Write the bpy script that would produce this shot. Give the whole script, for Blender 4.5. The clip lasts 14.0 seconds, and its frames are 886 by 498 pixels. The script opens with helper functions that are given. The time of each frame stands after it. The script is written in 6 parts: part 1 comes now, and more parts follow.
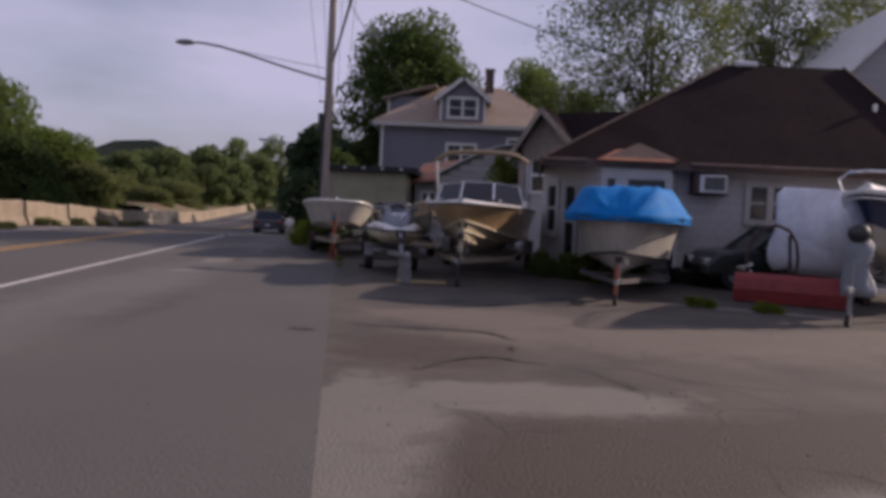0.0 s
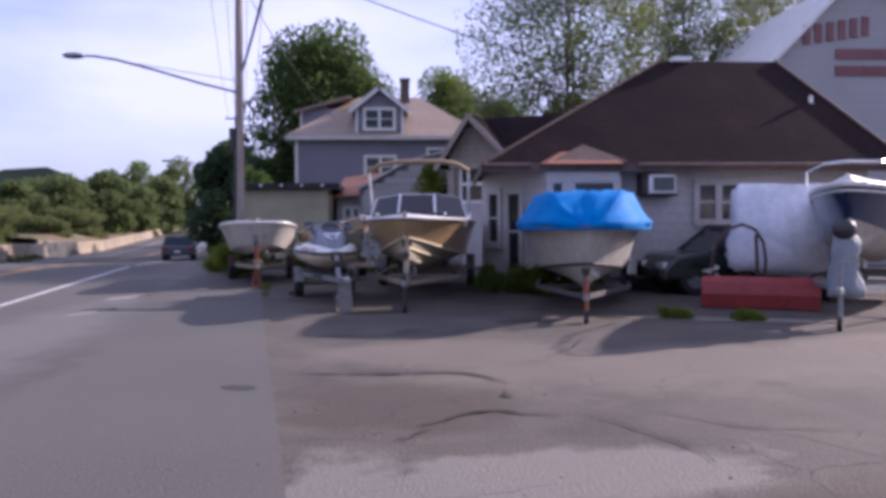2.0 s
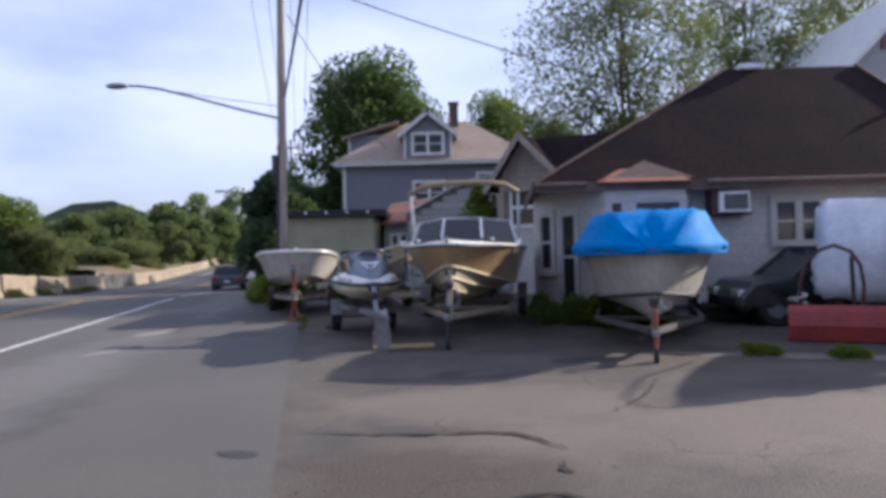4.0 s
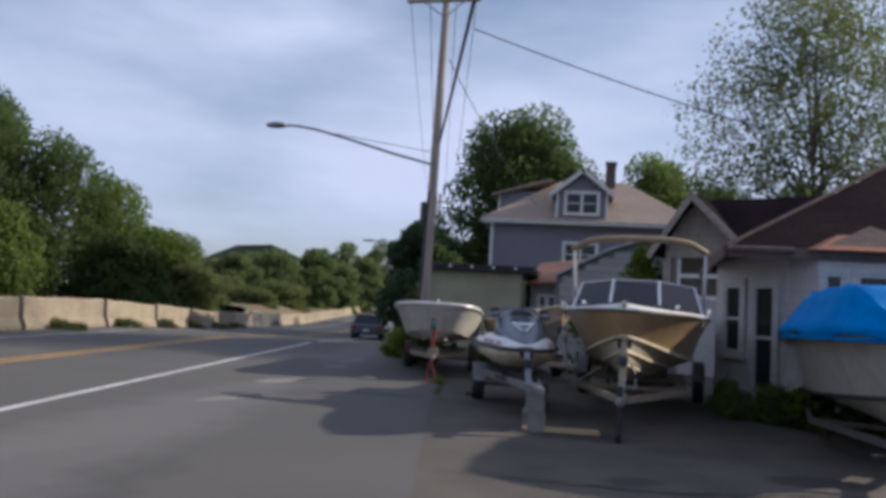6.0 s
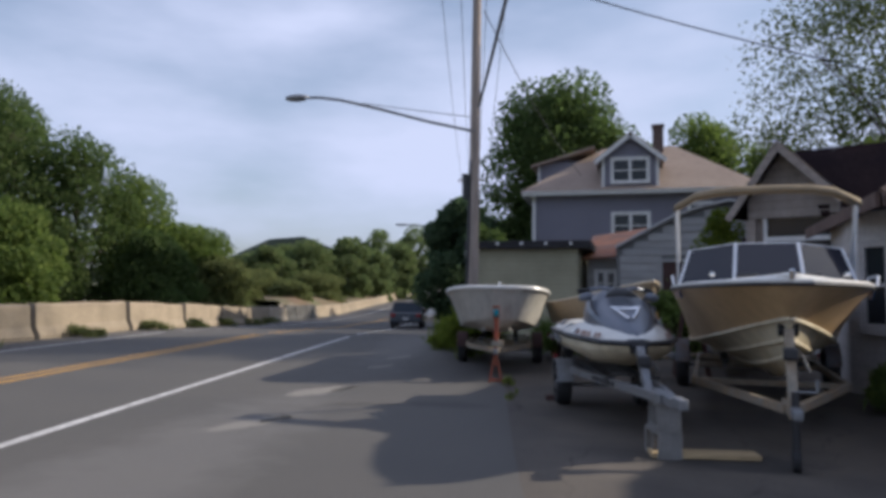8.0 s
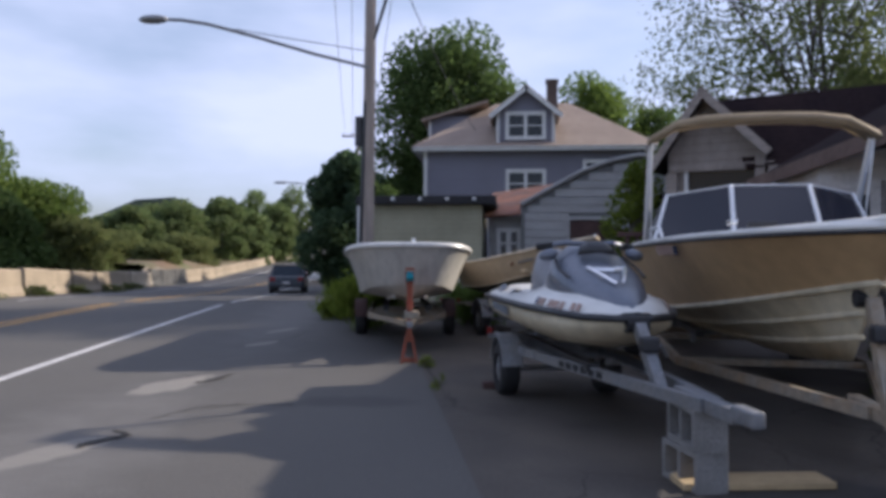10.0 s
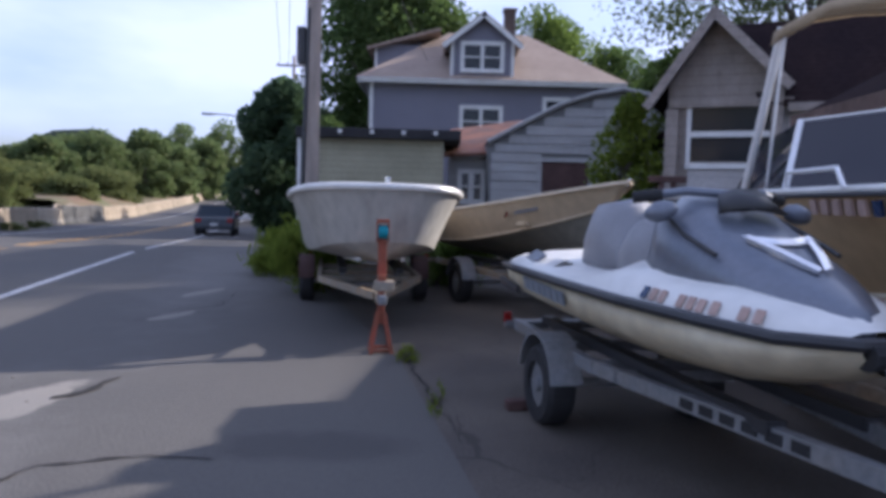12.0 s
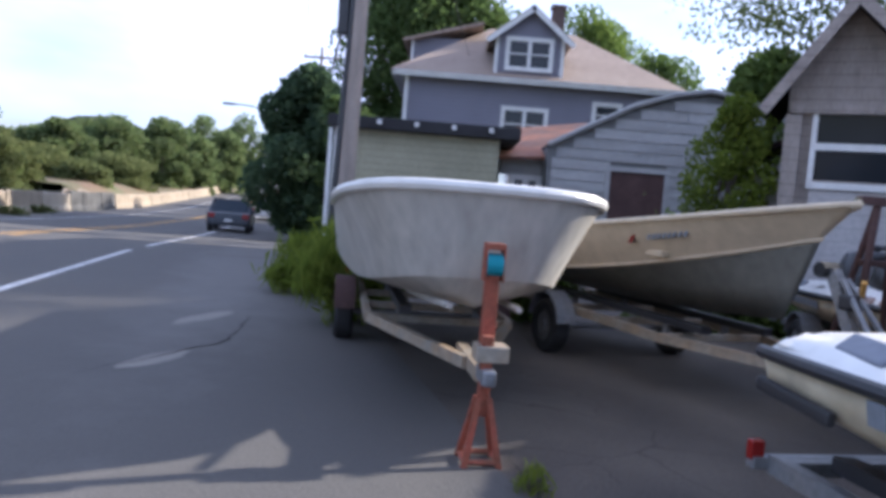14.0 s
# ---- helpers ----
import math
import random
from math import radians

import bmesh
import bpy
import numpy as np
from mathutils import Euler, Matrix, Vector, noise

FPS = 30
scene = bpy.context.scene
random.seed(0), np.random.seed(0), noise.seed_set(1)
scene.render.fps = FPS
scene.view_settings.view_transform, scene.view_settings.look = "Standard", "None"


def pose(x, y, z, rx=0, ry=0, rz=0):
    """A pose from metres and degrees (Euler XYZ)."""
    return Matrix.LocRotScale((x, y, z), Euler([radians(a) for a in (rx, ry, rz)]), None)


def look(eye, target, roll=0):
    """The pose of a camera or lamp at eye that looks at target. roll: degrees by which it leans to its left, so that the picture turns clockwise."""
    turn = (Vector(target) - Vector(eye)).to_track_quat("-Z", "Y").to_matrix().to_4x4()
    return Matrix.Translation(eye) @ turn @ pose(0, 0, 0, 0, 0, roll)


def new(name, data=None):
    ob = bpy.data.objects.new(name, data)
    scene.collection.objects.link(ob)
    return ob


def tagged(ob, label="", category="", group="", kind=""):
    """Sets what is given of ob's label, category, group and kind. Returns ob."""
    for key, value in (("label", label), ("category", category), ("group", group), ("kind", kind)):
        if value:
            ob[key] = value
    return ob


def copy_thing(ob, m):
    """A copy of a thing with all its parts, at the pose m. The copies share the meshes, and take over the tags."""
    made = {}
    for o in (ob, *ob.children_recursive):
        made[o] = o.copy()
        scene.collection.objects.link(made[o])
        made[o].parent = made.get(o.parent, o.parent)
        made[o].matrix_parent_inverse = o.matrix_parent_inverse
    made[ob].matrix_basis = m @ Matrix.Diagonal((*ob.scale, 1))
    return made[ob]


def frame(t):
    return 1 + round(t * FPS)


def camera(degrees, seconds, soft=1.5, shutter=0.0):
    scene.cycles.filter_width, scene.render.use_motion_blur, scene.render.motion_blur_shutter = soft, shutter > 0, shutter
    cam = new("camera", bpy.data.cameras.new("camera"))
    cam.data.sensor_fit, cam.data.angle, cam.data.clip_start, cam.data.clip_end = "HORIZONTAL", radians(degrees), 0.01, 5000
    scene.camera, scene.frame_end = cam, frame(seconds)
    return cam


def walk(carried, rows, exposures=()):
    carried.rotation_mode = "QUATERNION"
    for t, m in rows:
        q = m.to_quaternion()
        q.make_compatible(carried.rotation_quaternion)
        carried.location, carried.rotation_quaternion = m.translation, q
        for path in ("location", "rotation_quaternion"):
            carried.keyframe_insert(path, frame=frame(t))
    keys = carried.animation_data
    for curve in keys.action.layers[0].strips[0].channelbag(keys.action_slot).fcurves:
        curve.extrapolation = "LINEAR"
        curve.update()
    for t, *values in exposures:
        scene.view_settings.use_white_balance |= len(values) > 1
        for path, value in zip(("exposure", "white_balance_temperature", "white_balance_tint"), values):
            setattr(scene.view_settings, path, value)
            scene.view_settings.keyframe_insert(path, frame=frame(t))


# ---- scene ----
cam = camera(62.6, 14.0, soft=4.0)
PATH = [
    (0, (0.605, 0.948, 1.326), (0.487, 2.942, 1.225), 2.7),
    (0.5, (0.343, 1.232, 1.405), (0.289, 3.229, 1.297), 2.8),
    (1, (0.199, 1.631, 1.354), (0.086, 3.627, 1.367), -1.8),
    (1.5, (0.138, 1.97, 1.375), (-0.006, 3.964, 1.401), -3.3),
    (2, (0.087, 2.335, 1.376), (0.197, 4.331, 1.313), -0.4),
    (2.2, (0.127, 2.543, 1.385), (0.182, 4.54, 1.474), 0.3),
    (4.3, (0.245, 3.682, 1.394), (0.164, 5.68, 1.358), -2.2),
    (4.5, (0.171, 3.828, 1.395), (-0.024, 5.815, 1.28), -1.2),
    (5, (0.043, 4.288, 1.386), (-0.24, 6.268, 1.401), 2.2),
    (5.5, (-0.036, 4.785, 1.376), (-0.524, 6.724, 1.431), 0.6),
    (6, (-0.195, 5.276, 1.354), (-0.613, 7.225, 1.524), 3.6),
    (6.5, (-0.443, 5.902, 1.384), (-0.789, 7.856, 1.633), -0.0),
    (7, (-0.634, 6.458, 1.36), (-1.118, 8.392, 1.522), 0.6),
    (7.5, (-0.884, 7.05, 1.38), (-1.235, 9.019, 1.42), -0.3),
    (8, (-1.138, 7.541, 1.388), (-1.638, 9.473, 1.509), 0.5),
    (8.5, (-1.399, 8.147, 1.358), (-1.662, 10.129, 1.381), 0.0),
    (8.7, (-1.479, 8.383, 1.338), (-1.756, 10.363, 1.401), -2.3),
    (10.8, (-2.19, 10.951, 1.346), (-2.315, 12.947, 1.348), 1.4),
    (11, (-2.226, 11.28, 1.35), (-2.387, 13.274, 1.369), -0.7),
    (11.5, (-2.456, 11.785, 1.356), (-2.797, 13.756, 1.355), 2.6),
    (12, (-2.69, 12.457, 1.389), (-2.686, 14.452, 1.253), 1.5),
    (12.3, (-2.78, 12.815, 1.406), (-2.930, 14.808, 1.315), 2.0),
    (12.5, (-2.842, 13.062, 1.417), (-2.971, 15.054, 1.287), 2.4),
    (13, (-3.045, 13.663, 1.419), (-3.006, 15.658, 1.289), 3.0),
    (13.2, (-3.113, 13.92, 1.42), (-3.163, 15.917, 1.262), 2.2),
    (13.4, (-3.182, 14.191, 1.419), (-3.343, 16.184, 1.359), 1.3),
    (13.5, (-3.205, 14.358, 1.410), (-3.412, 16.344, 1.279), 2.3),
    (14, (-3.439, 15.049, 1.384), (-3.471, 17.046, 1.262), 4.7),
]
EXPOSURES = [(0.0, -0.35, 6150, 26), (0.3, 0.3, 6050, 30), (0.6, 0.53, 5900, 32), (1.5, 0.42, 5650, 32), (2.2, 0.6, 5450, 28), (4.5, 0.49, 5550, 11), (5.2, 0.25, 5600, 9), (6.5, 0.07, 5650, 9), (8.7, 0.25, 5700, 9), (11.0, 0.45, 5400, 15), (12.0, 0.68, 5250, 16), (12.35, 0.98, 5250, 16), (12.7, 0.92, 5200, 15), (13.0, 0.89, 5200, 15), (13.2, 0.98, 5200, 15), (13.5, 0.86, 5200, 14), (14.0, 1.14, 5250, 13)]
walk(cam, [(t, look(eye, target, roll)) for t, eye, target, roll in PATH], EXPOSURES)

# ---- sky and sun ----
SUN = Vector((1.88, 0.84, 1.0)).normalized()
world = bpy.data.worlds.new("sky")
scene.world = world
world.use_nodes = True
wn, wl = world.node_tree.nodes, world.node_tree.links
wn.clear()
w_out = wn.new("ShaderNodeOutputWorld")
w_bg = wn.new("ShaderNodeBackground")
w_sky = wn.new("ShaderNodeTexSky")
w_sky.sky_type = "NISHITA"
w_sky.sun_disc = False
w_sky.sun_elevation = math.asin(SUN.z)
w_sky.sun_rotation = math.atan2(SUN.x, SUN.y)
w_sky.air_density, w_sky.dust_density, w_sky.ozone_density = 1.2, 2.0, 1.5
w_co = wn.new("ShaderNodeTexCoord")
w_map = wn.new("ShaderNodeMapping")
w_map.inputs["Scale"].default_value = (1.0, 1.0, 3.2)
w_noise = wn.new("ShaderNodeTexNoise")
w_noise.inputs["Scale"].default_value = 1.7
w_noise.inputs["Detail"].default_value = 7.0
w_noise.inputs["Roughness"].default_value = 0.5
w_ramp = wn.new("ShaderNodeValToRGB")
w_ramp.color_ramp.elements[0].position, w_ramp.color_ramp.elements[1].position = 0.32, 0.66
w_mul = wn.new("ShaderNodeMix")
w_mul.data_type = "RGBA"
w_mul.inputs[7].default_value = (6.3, 6.35, 7.6, 1)
wl.new(w_co.outputs["Generated"], w_map.inputs["Vector"])
wl.new(w_map.outputs["Vector"], w_noise.inputs["Vector"])
wl.new(w_noise.outputs["Fac"], w_ramp.inputs["Fac"])
wl.new(w_ramp.outputs["Color"], w_mul.inputs[0])
wl.new(w_sky.outputs["Color"], w_mul.inputs[6])
wl.new(w_mul.outputs[2], w_bg.inputs["Color"])
w_bg.inputs["Strength"].default_value = 0.1
wl.new(w_bg.outputs["Background"], w_out.inputs["Surface"])

sun = new("sun", bpy.data.lights.new("sun", "SUN"))
sun.data.energy, sun.data.angle, sun.data.color = 5.0, radians(1.0), (1.0, 0.83, 0.62)
sun.matrix_world = look(SUN * 60, (0, 0, 0))


# ---- materials ----
def mat(name, color, rough=0.7, metal=0.0, vary=0.25, scale=1.5, grain=30.0, bump=0.15, dirt=None, dirt_amount=0.4, stretch=(1, 1, 1), island=0.0, coat=0.0, rnd=0.0):
    """A painted, stained or weathered surface: broad stains, fine grain and relief in metres."""
    m = bpy.data.materials.new(name)
    m.use_nodes = True
    n, l = m.node_tree.nodes, m.node_tree.links
    b = n["Principled BSDF"]
    b.inputs["Metallic"].default_value = metal
    b.inputs["Coat Weight"].default_value = coat
    co = n.new("ShaderNodeTexCoord")
    mp = n.new("ShaderNodeMapping")
    mp.inputs["Scale"].default_value = stretch
    l.new(co.outputs["Object"], mp.inputs["Vector"])
    broad = n.new("ShaderNodeTexNoise")
    broad.inputs["Scale"].default_value = scale
    broad.inputs["Detail"].default_value = 6
    fine = n.new("ShaderNodeTexNoise")
    fine.inputs["Scale"].default_value = grain
    fine.inputs["Detail"].default_value = 4
    l.new(mp.outputs["Vector"], broad.inputs["Vector"])
    l.new(mp.outputs["Vector"], fine.inputs["Vector"])
    ramp = n.new("ShaderNodeValToRGB")
    ramp.color_ramp.elements[0].position, ramp.color_ramp.elements[1].position = 0.35, 0.7
    l.new(broad.outputs["Fac"], ramp.inputs["Fac"])
    mix = n.new("ShaderNodeMix")
    mix.data_type = "RGBA"
    d = dirt or [c * (1 - dirt_amount) for c in color]
    mix.inputs[6].default_value = (*color, 1)
    mix.inputs[7].default_value = (*d, 1)
    amount = n.new("ShaderNodeMath")
    amount.operation = "MULTIPLY"
    amount.inputs[1].default_value = vary * 2
    amount.use_clamp = True
    l.new(ramp.outputs["Color"], amount.inputs[0])
    l.new(amount.outputs[0], mix.inputs[0])
    hsv = n.new("ShaderNodeHueSaturation")
    l.new(mix.outputs[2], hsv.inputs["Color"])
    val = n.new("ShaderNodeMapRange")
    val.inputs["To Min"].default_value, val.inputs["To Max"].default_value = 1 - vary * 0.6, 1 + vary * 0.6
    val.inputs["From Min"].default_value, val.inputs["From Max"].default_value = 0.25, 0.75
    l.new(fine.outputs["Fac"], val.inputs["Value"])
    out = val.outputs["Result"]
    if island or rnd:
        src = n.new("ShaderNodeNewGeometry") if island else n.new("ShaderNodeObjectInfo")
        r = n.new("ShaderNodeMapRange")
        k = island or rnd
        r.inputs["To Min"].default_value, r.inputs["To Max"].default_value = 1 - k, 1 + k
        l.new(src.outputs["Random Per Island" if island else "Random"], r.inputs["Value"])
        mm = n.new("ShaderNodeMath")
        mm.operation = "MULTIPLY"
        l.new(out, mm.inputs[0])
        l.new(r.outputs["Result"], mm.inputs[1])
        out = mm.outputs[0]
    l.new(out, hsv.inputs["Value"])
    l.new(hsv.outputs["Color"], b.inputs["Base Color"])
    rr = n.new("ShaderNodeMapRange")
    rr.inputs["To Min"].default_value, rr.inputs["To Max"].default_value = max(0.02, rough - 0.12), min(1.0, rough + 0.12)
    l.new(broad.outputs["Fac"], rr.inputs["Value"])
    l.new(rr.outputs["Result"], b.inputs["Roughness"])
    if bump:
        bp = n.new("ShaderNodeBump")
        bp.inputs["Strength"].default_value = bump
        bp.inputs["Distance"].default_value = 0.02
        l.new(fine.outputs["Fac"], bp.inputs["Height"])
        l.new(bp.outputs["Normal"], b.inputs["Normal"])
    return m


def banded(m, spacing, depth=0.6, axis="z", dark=0.6):
    """Adds courses (siding laps or shingle rows) to a material: a saw-tooth relief and a thin dark lap line."""
    n, l = m.node_tree.nodes, m.node_tree.links
    b = n["Principled BSDF"]
    co = n.new("ShaderNodeTexCoord")
    sp = n.new("ShaderNodeSeparateXYZ")
    l.new(co.outputs["Object"], sp.inputs[0])
    dv = n.new("ShaderNodeMath")
    dv.operation = "DIVIDE"
    dv.inputs[1].default_value = spacing
    l.new(sp.outputs[axis.upper()], dv.inputs[0])
    fr = n.new("ShaderNodeMath")
    fr.operation = "FRACT"
    l.new(dv.outputs[0], fr.inputs[0])
    bp = n.new("ShaderNodeBump")
    bp.inputs["Strength"].default_value = depth
    bp.inputs["Distance"].default_value = spacing * 0.15
    bp.invert = True
    l.new(fr.outputs[0], bp.inputs["Height"])
    old = b.inputs["Normal"].links
    if old:
        l.new(old[0].from_socket, bp.inputs["Normal"])
    l.new(bp.outputs["Normal"], b.inputs["Normal"])
    rp = n.new("ShaderNodeValToRGB")
    rp.color_ramp.elements[0].position, rp.color_ramp.elements[0].color = 0.0, (dark, dark, dark, 1)
    rp.color_ramp.elements[1].position, rp.color_ramp.elements[1].color = 0.14, (1, 1, 1, 1)
    l.new(fr.outputs[0], rp.inputs["Fac"])
    mx = n.new("ShaderNodeMix")
    mx.data_type, mx.blend_type = "RGBA", "MULTIPLY"
    mx.inputs[0].default_value = 1.0
    src = b.inputs["Base Color"].links[0].from_socket
    l.new(src, mx.inputs[6])
    l.new(rp.outputs["Color"], mx.inputs[7])
    l.new(mx.outputs[2], b.inputs["Base Color"])
    return m


def stain(m, places, color, amount=0.8, edge=0.35):
    """Worn, stained or differently toned places with ragged soft edges: (x, y, half width, half length, turn)."""
    n, l = m.node_tree.nodes, m.node_tree.links
    b = n["Principled BSDF"]
    co = n.new("ShaderNodeTexCoord")
    nz = n.new("ShaderNodeTexNoise")
    nz.inputs["Scale"].default_value, nz.inputs["Detail"].default_value = 1.7, 8
    nz.inputs["Roughness"].default_value = 0.65
    l.new(co.outputs["Object"], nz.inputs["Vector"])
    best = None
    for x, y, rx, ry, turn in places:
        mp = n.new("ShaderNodeMapping")
        mp.vector_type = "TEXTURE"
        mp.inputs["Location"].default_value = (x, y, 0)
        mp.inputs["Rotation"].default_value = (0, 0, turn)
        mp.inputs["Scale"].default_value = (rx, ry, 1)
        l.new(co.outputs["Object"], mp.inputs["Vector"])
        ln = n.new("ShaderNodeVectorMath")
        ln.operation = "LENGTH"
        l.new(mp.outputs["Vector"], ln.inputs[0])
        if best is None:
            best = ln.outputs["Value"]
        else:
            mn = n.new("ShaderNodeMath")
            mn.operation = "MINIMUM"
            l.new(best, mn.inputs[0])
            l.new(ln.outputs["Value"], mn.inputs[1])
            best = mn.outputs[0]
    ad = n.new("ShaderNodeMath")
    ad.operation = "MULTIPLY_ADD"
    ad.inputs[1].default_value = 1.6
    l.new(nz.outputs["Fac"], ad.inputs[0])
    l.new(best, ad.inputs[2])
    rg = n.new("ShaderNodeMapRange")
    rg.inputs["From Min"].default_value, rg.inputs["From Max"].default_value = 1.75 + edge * 0.5, 1.75 - edge * 0.5
    rg.inputs["To Min"].default_value, rg.inputs["To Max"].default_value = 0.0, amount
    l.new(ad.outputs[0], rg.inputs["Value"])
    mx = n.new("ShaderNodeMix")
    mx.data_type = "RGBA"
    src = b.inputs["Base Color"].links[0].from_socket
    l.new(rg.outputs["Result"], mx.inputs[0])
    l.new(src, mx.inputs[6])
    mx.inputs[7].default_value = (*color, 1)
    l.new(mx.outputs[2], b.inputs["Base Color"])
    return m


def crazed(m, scale, width, dark=0.45):
    """A broken net of fine dark cracks."""
    n, l = m.node_tree.nodes, m.node_tree.links
    b = n["Principled BSDF"]
    co = n.new("ShaderNodeTexCoord")
    nz = n.new("ShaderNodeTexNoise")
    nz.inputs["Scale"].default_value, nz.inputs["Detail"].default_value = 1.3, 5
    wob = n.new("ShaderNodeVectorMath")
    wob.operation = "MULTIPLY_ADD"
    wob.inputs[1].default_value = (0.7, 0.7, 0)
    l.new(co.outputs["Object"], nz.inputs["Vector"])
    l.new(nz.outputs["Color"], wob.inputs[0])
    l.new(co.outputs["Object"], wob.inputs[2])
    vo = n.new("ShaderNodeTexVoronoi")
    vo.feature = "DISTANCE_TO_EDGE"
    vo.inputs["Scale"].default_value = scale
    l.new(wob.outputs[0], vo.inputs["Vector"])
    mask = n.new("ShaderNodeTexNoise")
    mask.inputs["Scale"].default_value = 0.5
    l.new(co.outputs["Object"], mask.inputs["Vector"])
    wd = n.new("ShaderNodeMapRange")
    wd.inputs["From Min"].default_value, wd.inputs["From Max"].default_value = 0.45, 0.7
    wd.inputs["To Min"].default_value, wd.inputs["To Max"].default_value = 0.0, width
    l.new(mask.outputs["Fac"], wd.inputs["Value"])
    lt = n.new("ShaderNodeMath")
    lt.operation = "LESS_THAN"
    l.new(vo.outputs["Distance"], lt.inputs[0])
    l.new(wd.outputs["Result"], lt.inputs[1])
    mx = n.new("ShaderNodeMix")
    mx.data_type, mx.blend_type = "RGBA", "MULTIPLY"
    l.new(lt.outputs[0], mx.inputs[0])
    l.new(b.inputs["Base Color"].links[0].from_socket, mx.inputs[6])
    mx.inputs[7].default_value = (dark, dark, dark, 1)
    l.new(mx.outputs[2], b.inputs["Base Color"])
    return m


def leaf_mat(name, color, back):
    m = bpy.data.materials.new(name)
    m.use_nodes = True
    n, l = m.node_tree.nodes, m.node_tree.links
    n.clear()
    out = n.new("ShaderNodeOutputMaterial")
    geo = n.new("ShaderNodeNewGeometry")
    ramp = n.new("ShaderNodeValToRGB")
    ramp.color_ramp.elements[0].color = (*[c * 0.5 for c in color], 1)
    ramp.color_ramp.elements[1].color = (color[0] * 1.7, color[1] * 1.45, color[2] * 1.1, 1)
    l.new(geo.outputs["Random Per Island"], ramp.inputs["Fac"])
    dif = n.new("ShaderNodeBsdfDiffuse")
    tra = n.new("ShaderNodeBsdfTranslucent")
    tra.inputs["Color"].default_value = (*back, 1)
    mix = n.new("ShaderNodeMixShader")
    mix.inputs[0].default_value = 0.42
    l.new(ramp.outputs["Color"], dif.inputs["Color"])
    l.new(dif.outputs[0], mix.inputs[1])
    l.new(tra.outputs[0], mix.inputs[2])
    l.new(mix.outputs[0], out.inputs["Surface"])
    return m


def glass_mat(name, tint, rough=0.05):
    m = bpy.data.materials.new(name)
    m.use_nodes = True
    b = m.node_tree.nodes["Principled BSDF"]
    b.inputs["Base Color"].default_value = (*tint, 1)
    b.inputs["Roughness"].default_value = rough
    b.inputs["Specular IOR Level"].default_value = 0.4
    return m


ASPHALT = mat("asphalt_road", (0.084, 0.078, 0.072), 0.9, vary=0.26, scale=0.35, grain=55, bump=0.35, dirt=(0.122, 0.112, 0.100))
LOT = mat("asphalt_lot_worn", (0.060, 0.051, 0.044), 0.92, vary=0.46, scale=0.9, grain=45, bump=0.5, dirt=(0.120, 0.101, 0.082))
stain(LOT, [(3.2, 9.3, 3.2, 1.0, 0.2), (0.6, 10.2, 1.6, 0.9, 0.1), (5.5, 10.4, 2.0, 0.5, 0.3)], (0.165, 0.135, 0.108), 0.6, 0.6)
stain(LOT, [(-0.1, 5.3, 0.6, 1.4, 0.1), (1.0, 6.25, 1.3, 0.5, 0.1), (2.4, 4.0, 1.0, 0.7, 0.4)], (0.185, 0.17, 0.148), 0.8, 0.25)
stain(LOT, [(1.4, 4.9, 1.1, 0.9, 0.2), (3.0, 5.6, 1.8, 0.7, 0.3), (5.4, 6.8, 1.2, 0.9, 0.3), (0.0, 7.9, 0.95, 0.85, 0.1)], (0.058, 0.044, 0.033), 0.85, 0.45)
# Near-black ragged patches close to the trailer tongues.
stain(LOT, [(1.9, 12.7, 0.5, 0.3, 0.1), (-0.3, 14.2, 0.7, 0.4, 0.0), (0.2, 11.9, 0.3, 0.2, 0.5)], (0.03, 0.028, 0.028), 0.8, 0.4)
stain(ASPHALT, [(-5.42, 17.1, 0.25, 0.62, -0.2), (-5.05, 14.5, 0.2, 0.55, -0.35), (-6.0, 22.6, 0.14, 0.5, -0.3), (-5.7, 20.6, 0.12, 0.45, -0.35)], (0.27, 0.245, 0.21), 0.8, 0.12)
stain(ASPHALT, [(-3.4, 16.4, 0.6, 0.25, 0.1), (-3.9, 9.5, 0.7, 2.2, 0.1)], (0.05, 0.046, 0.045), 0.6, 0.5)
stain(ASPHALT, [(-7.6, 30.0, 0.9, 9.0, 0.2), (-4.6, 11.0, 0.8, 6.0, 0.15)], (0.17, 0.16, 0.15), 0.5, 0.7)
crazed(LOT, 0.8, 0.011, 0.6)
DIRT = mat("bare_grit", (0.22, 0.195, 0.165), 0.95, vary=0.35, scale=1.6, grain=35, bump=0.9)
GRASSY = mat("verge_soil_and_grass", (0.10, 0.115, 0.05), 0.95, vary=0.5, scale=0.4, grain=9, bump=0.8, dirt=(0.16, 0.14, 0.085))
TAR = mat("tar_patch", (0.045, 0.042, 0.042), 0.8, vary=0.3, scale=2, grain=50, bump=0.5)
CRACK = mat("open_crack", (0.02, 0.018, 0.016), 0.95, vary=0.3, grain=60)
LINE_W = mat("worn_white_road_paint", (0.62, 0.60, 0.58), 0.8, vary=0.35, scale=4, grain=25, bump=0.2, dirt=(0.3, 0.29, 0.28))
LINE_Y = mat("worn_yellow_road_paint", (0.62, 0.33, 0.06), 0.8, vary=0.35, scale=4, grain=25, bump=0.2, dirt=(0.3, 0.2, 0.1))
CONCRETE = mat("weathered_concrete", (0.30, 0.245, 0.175), 0.9, vary=0.4, scale=1.3, grain=22, bump=0.5, dirt=(0.22, 0.18, 0.13), rnd=0.12)
CONCRETE_L = mat("newer_pale_concrete", (0.42, 0.36, 0.28), 0.9, vary=0.35, scale=1.3, grain=22, bump=0.4, dirt=(0.33, 0.28, 0.21))
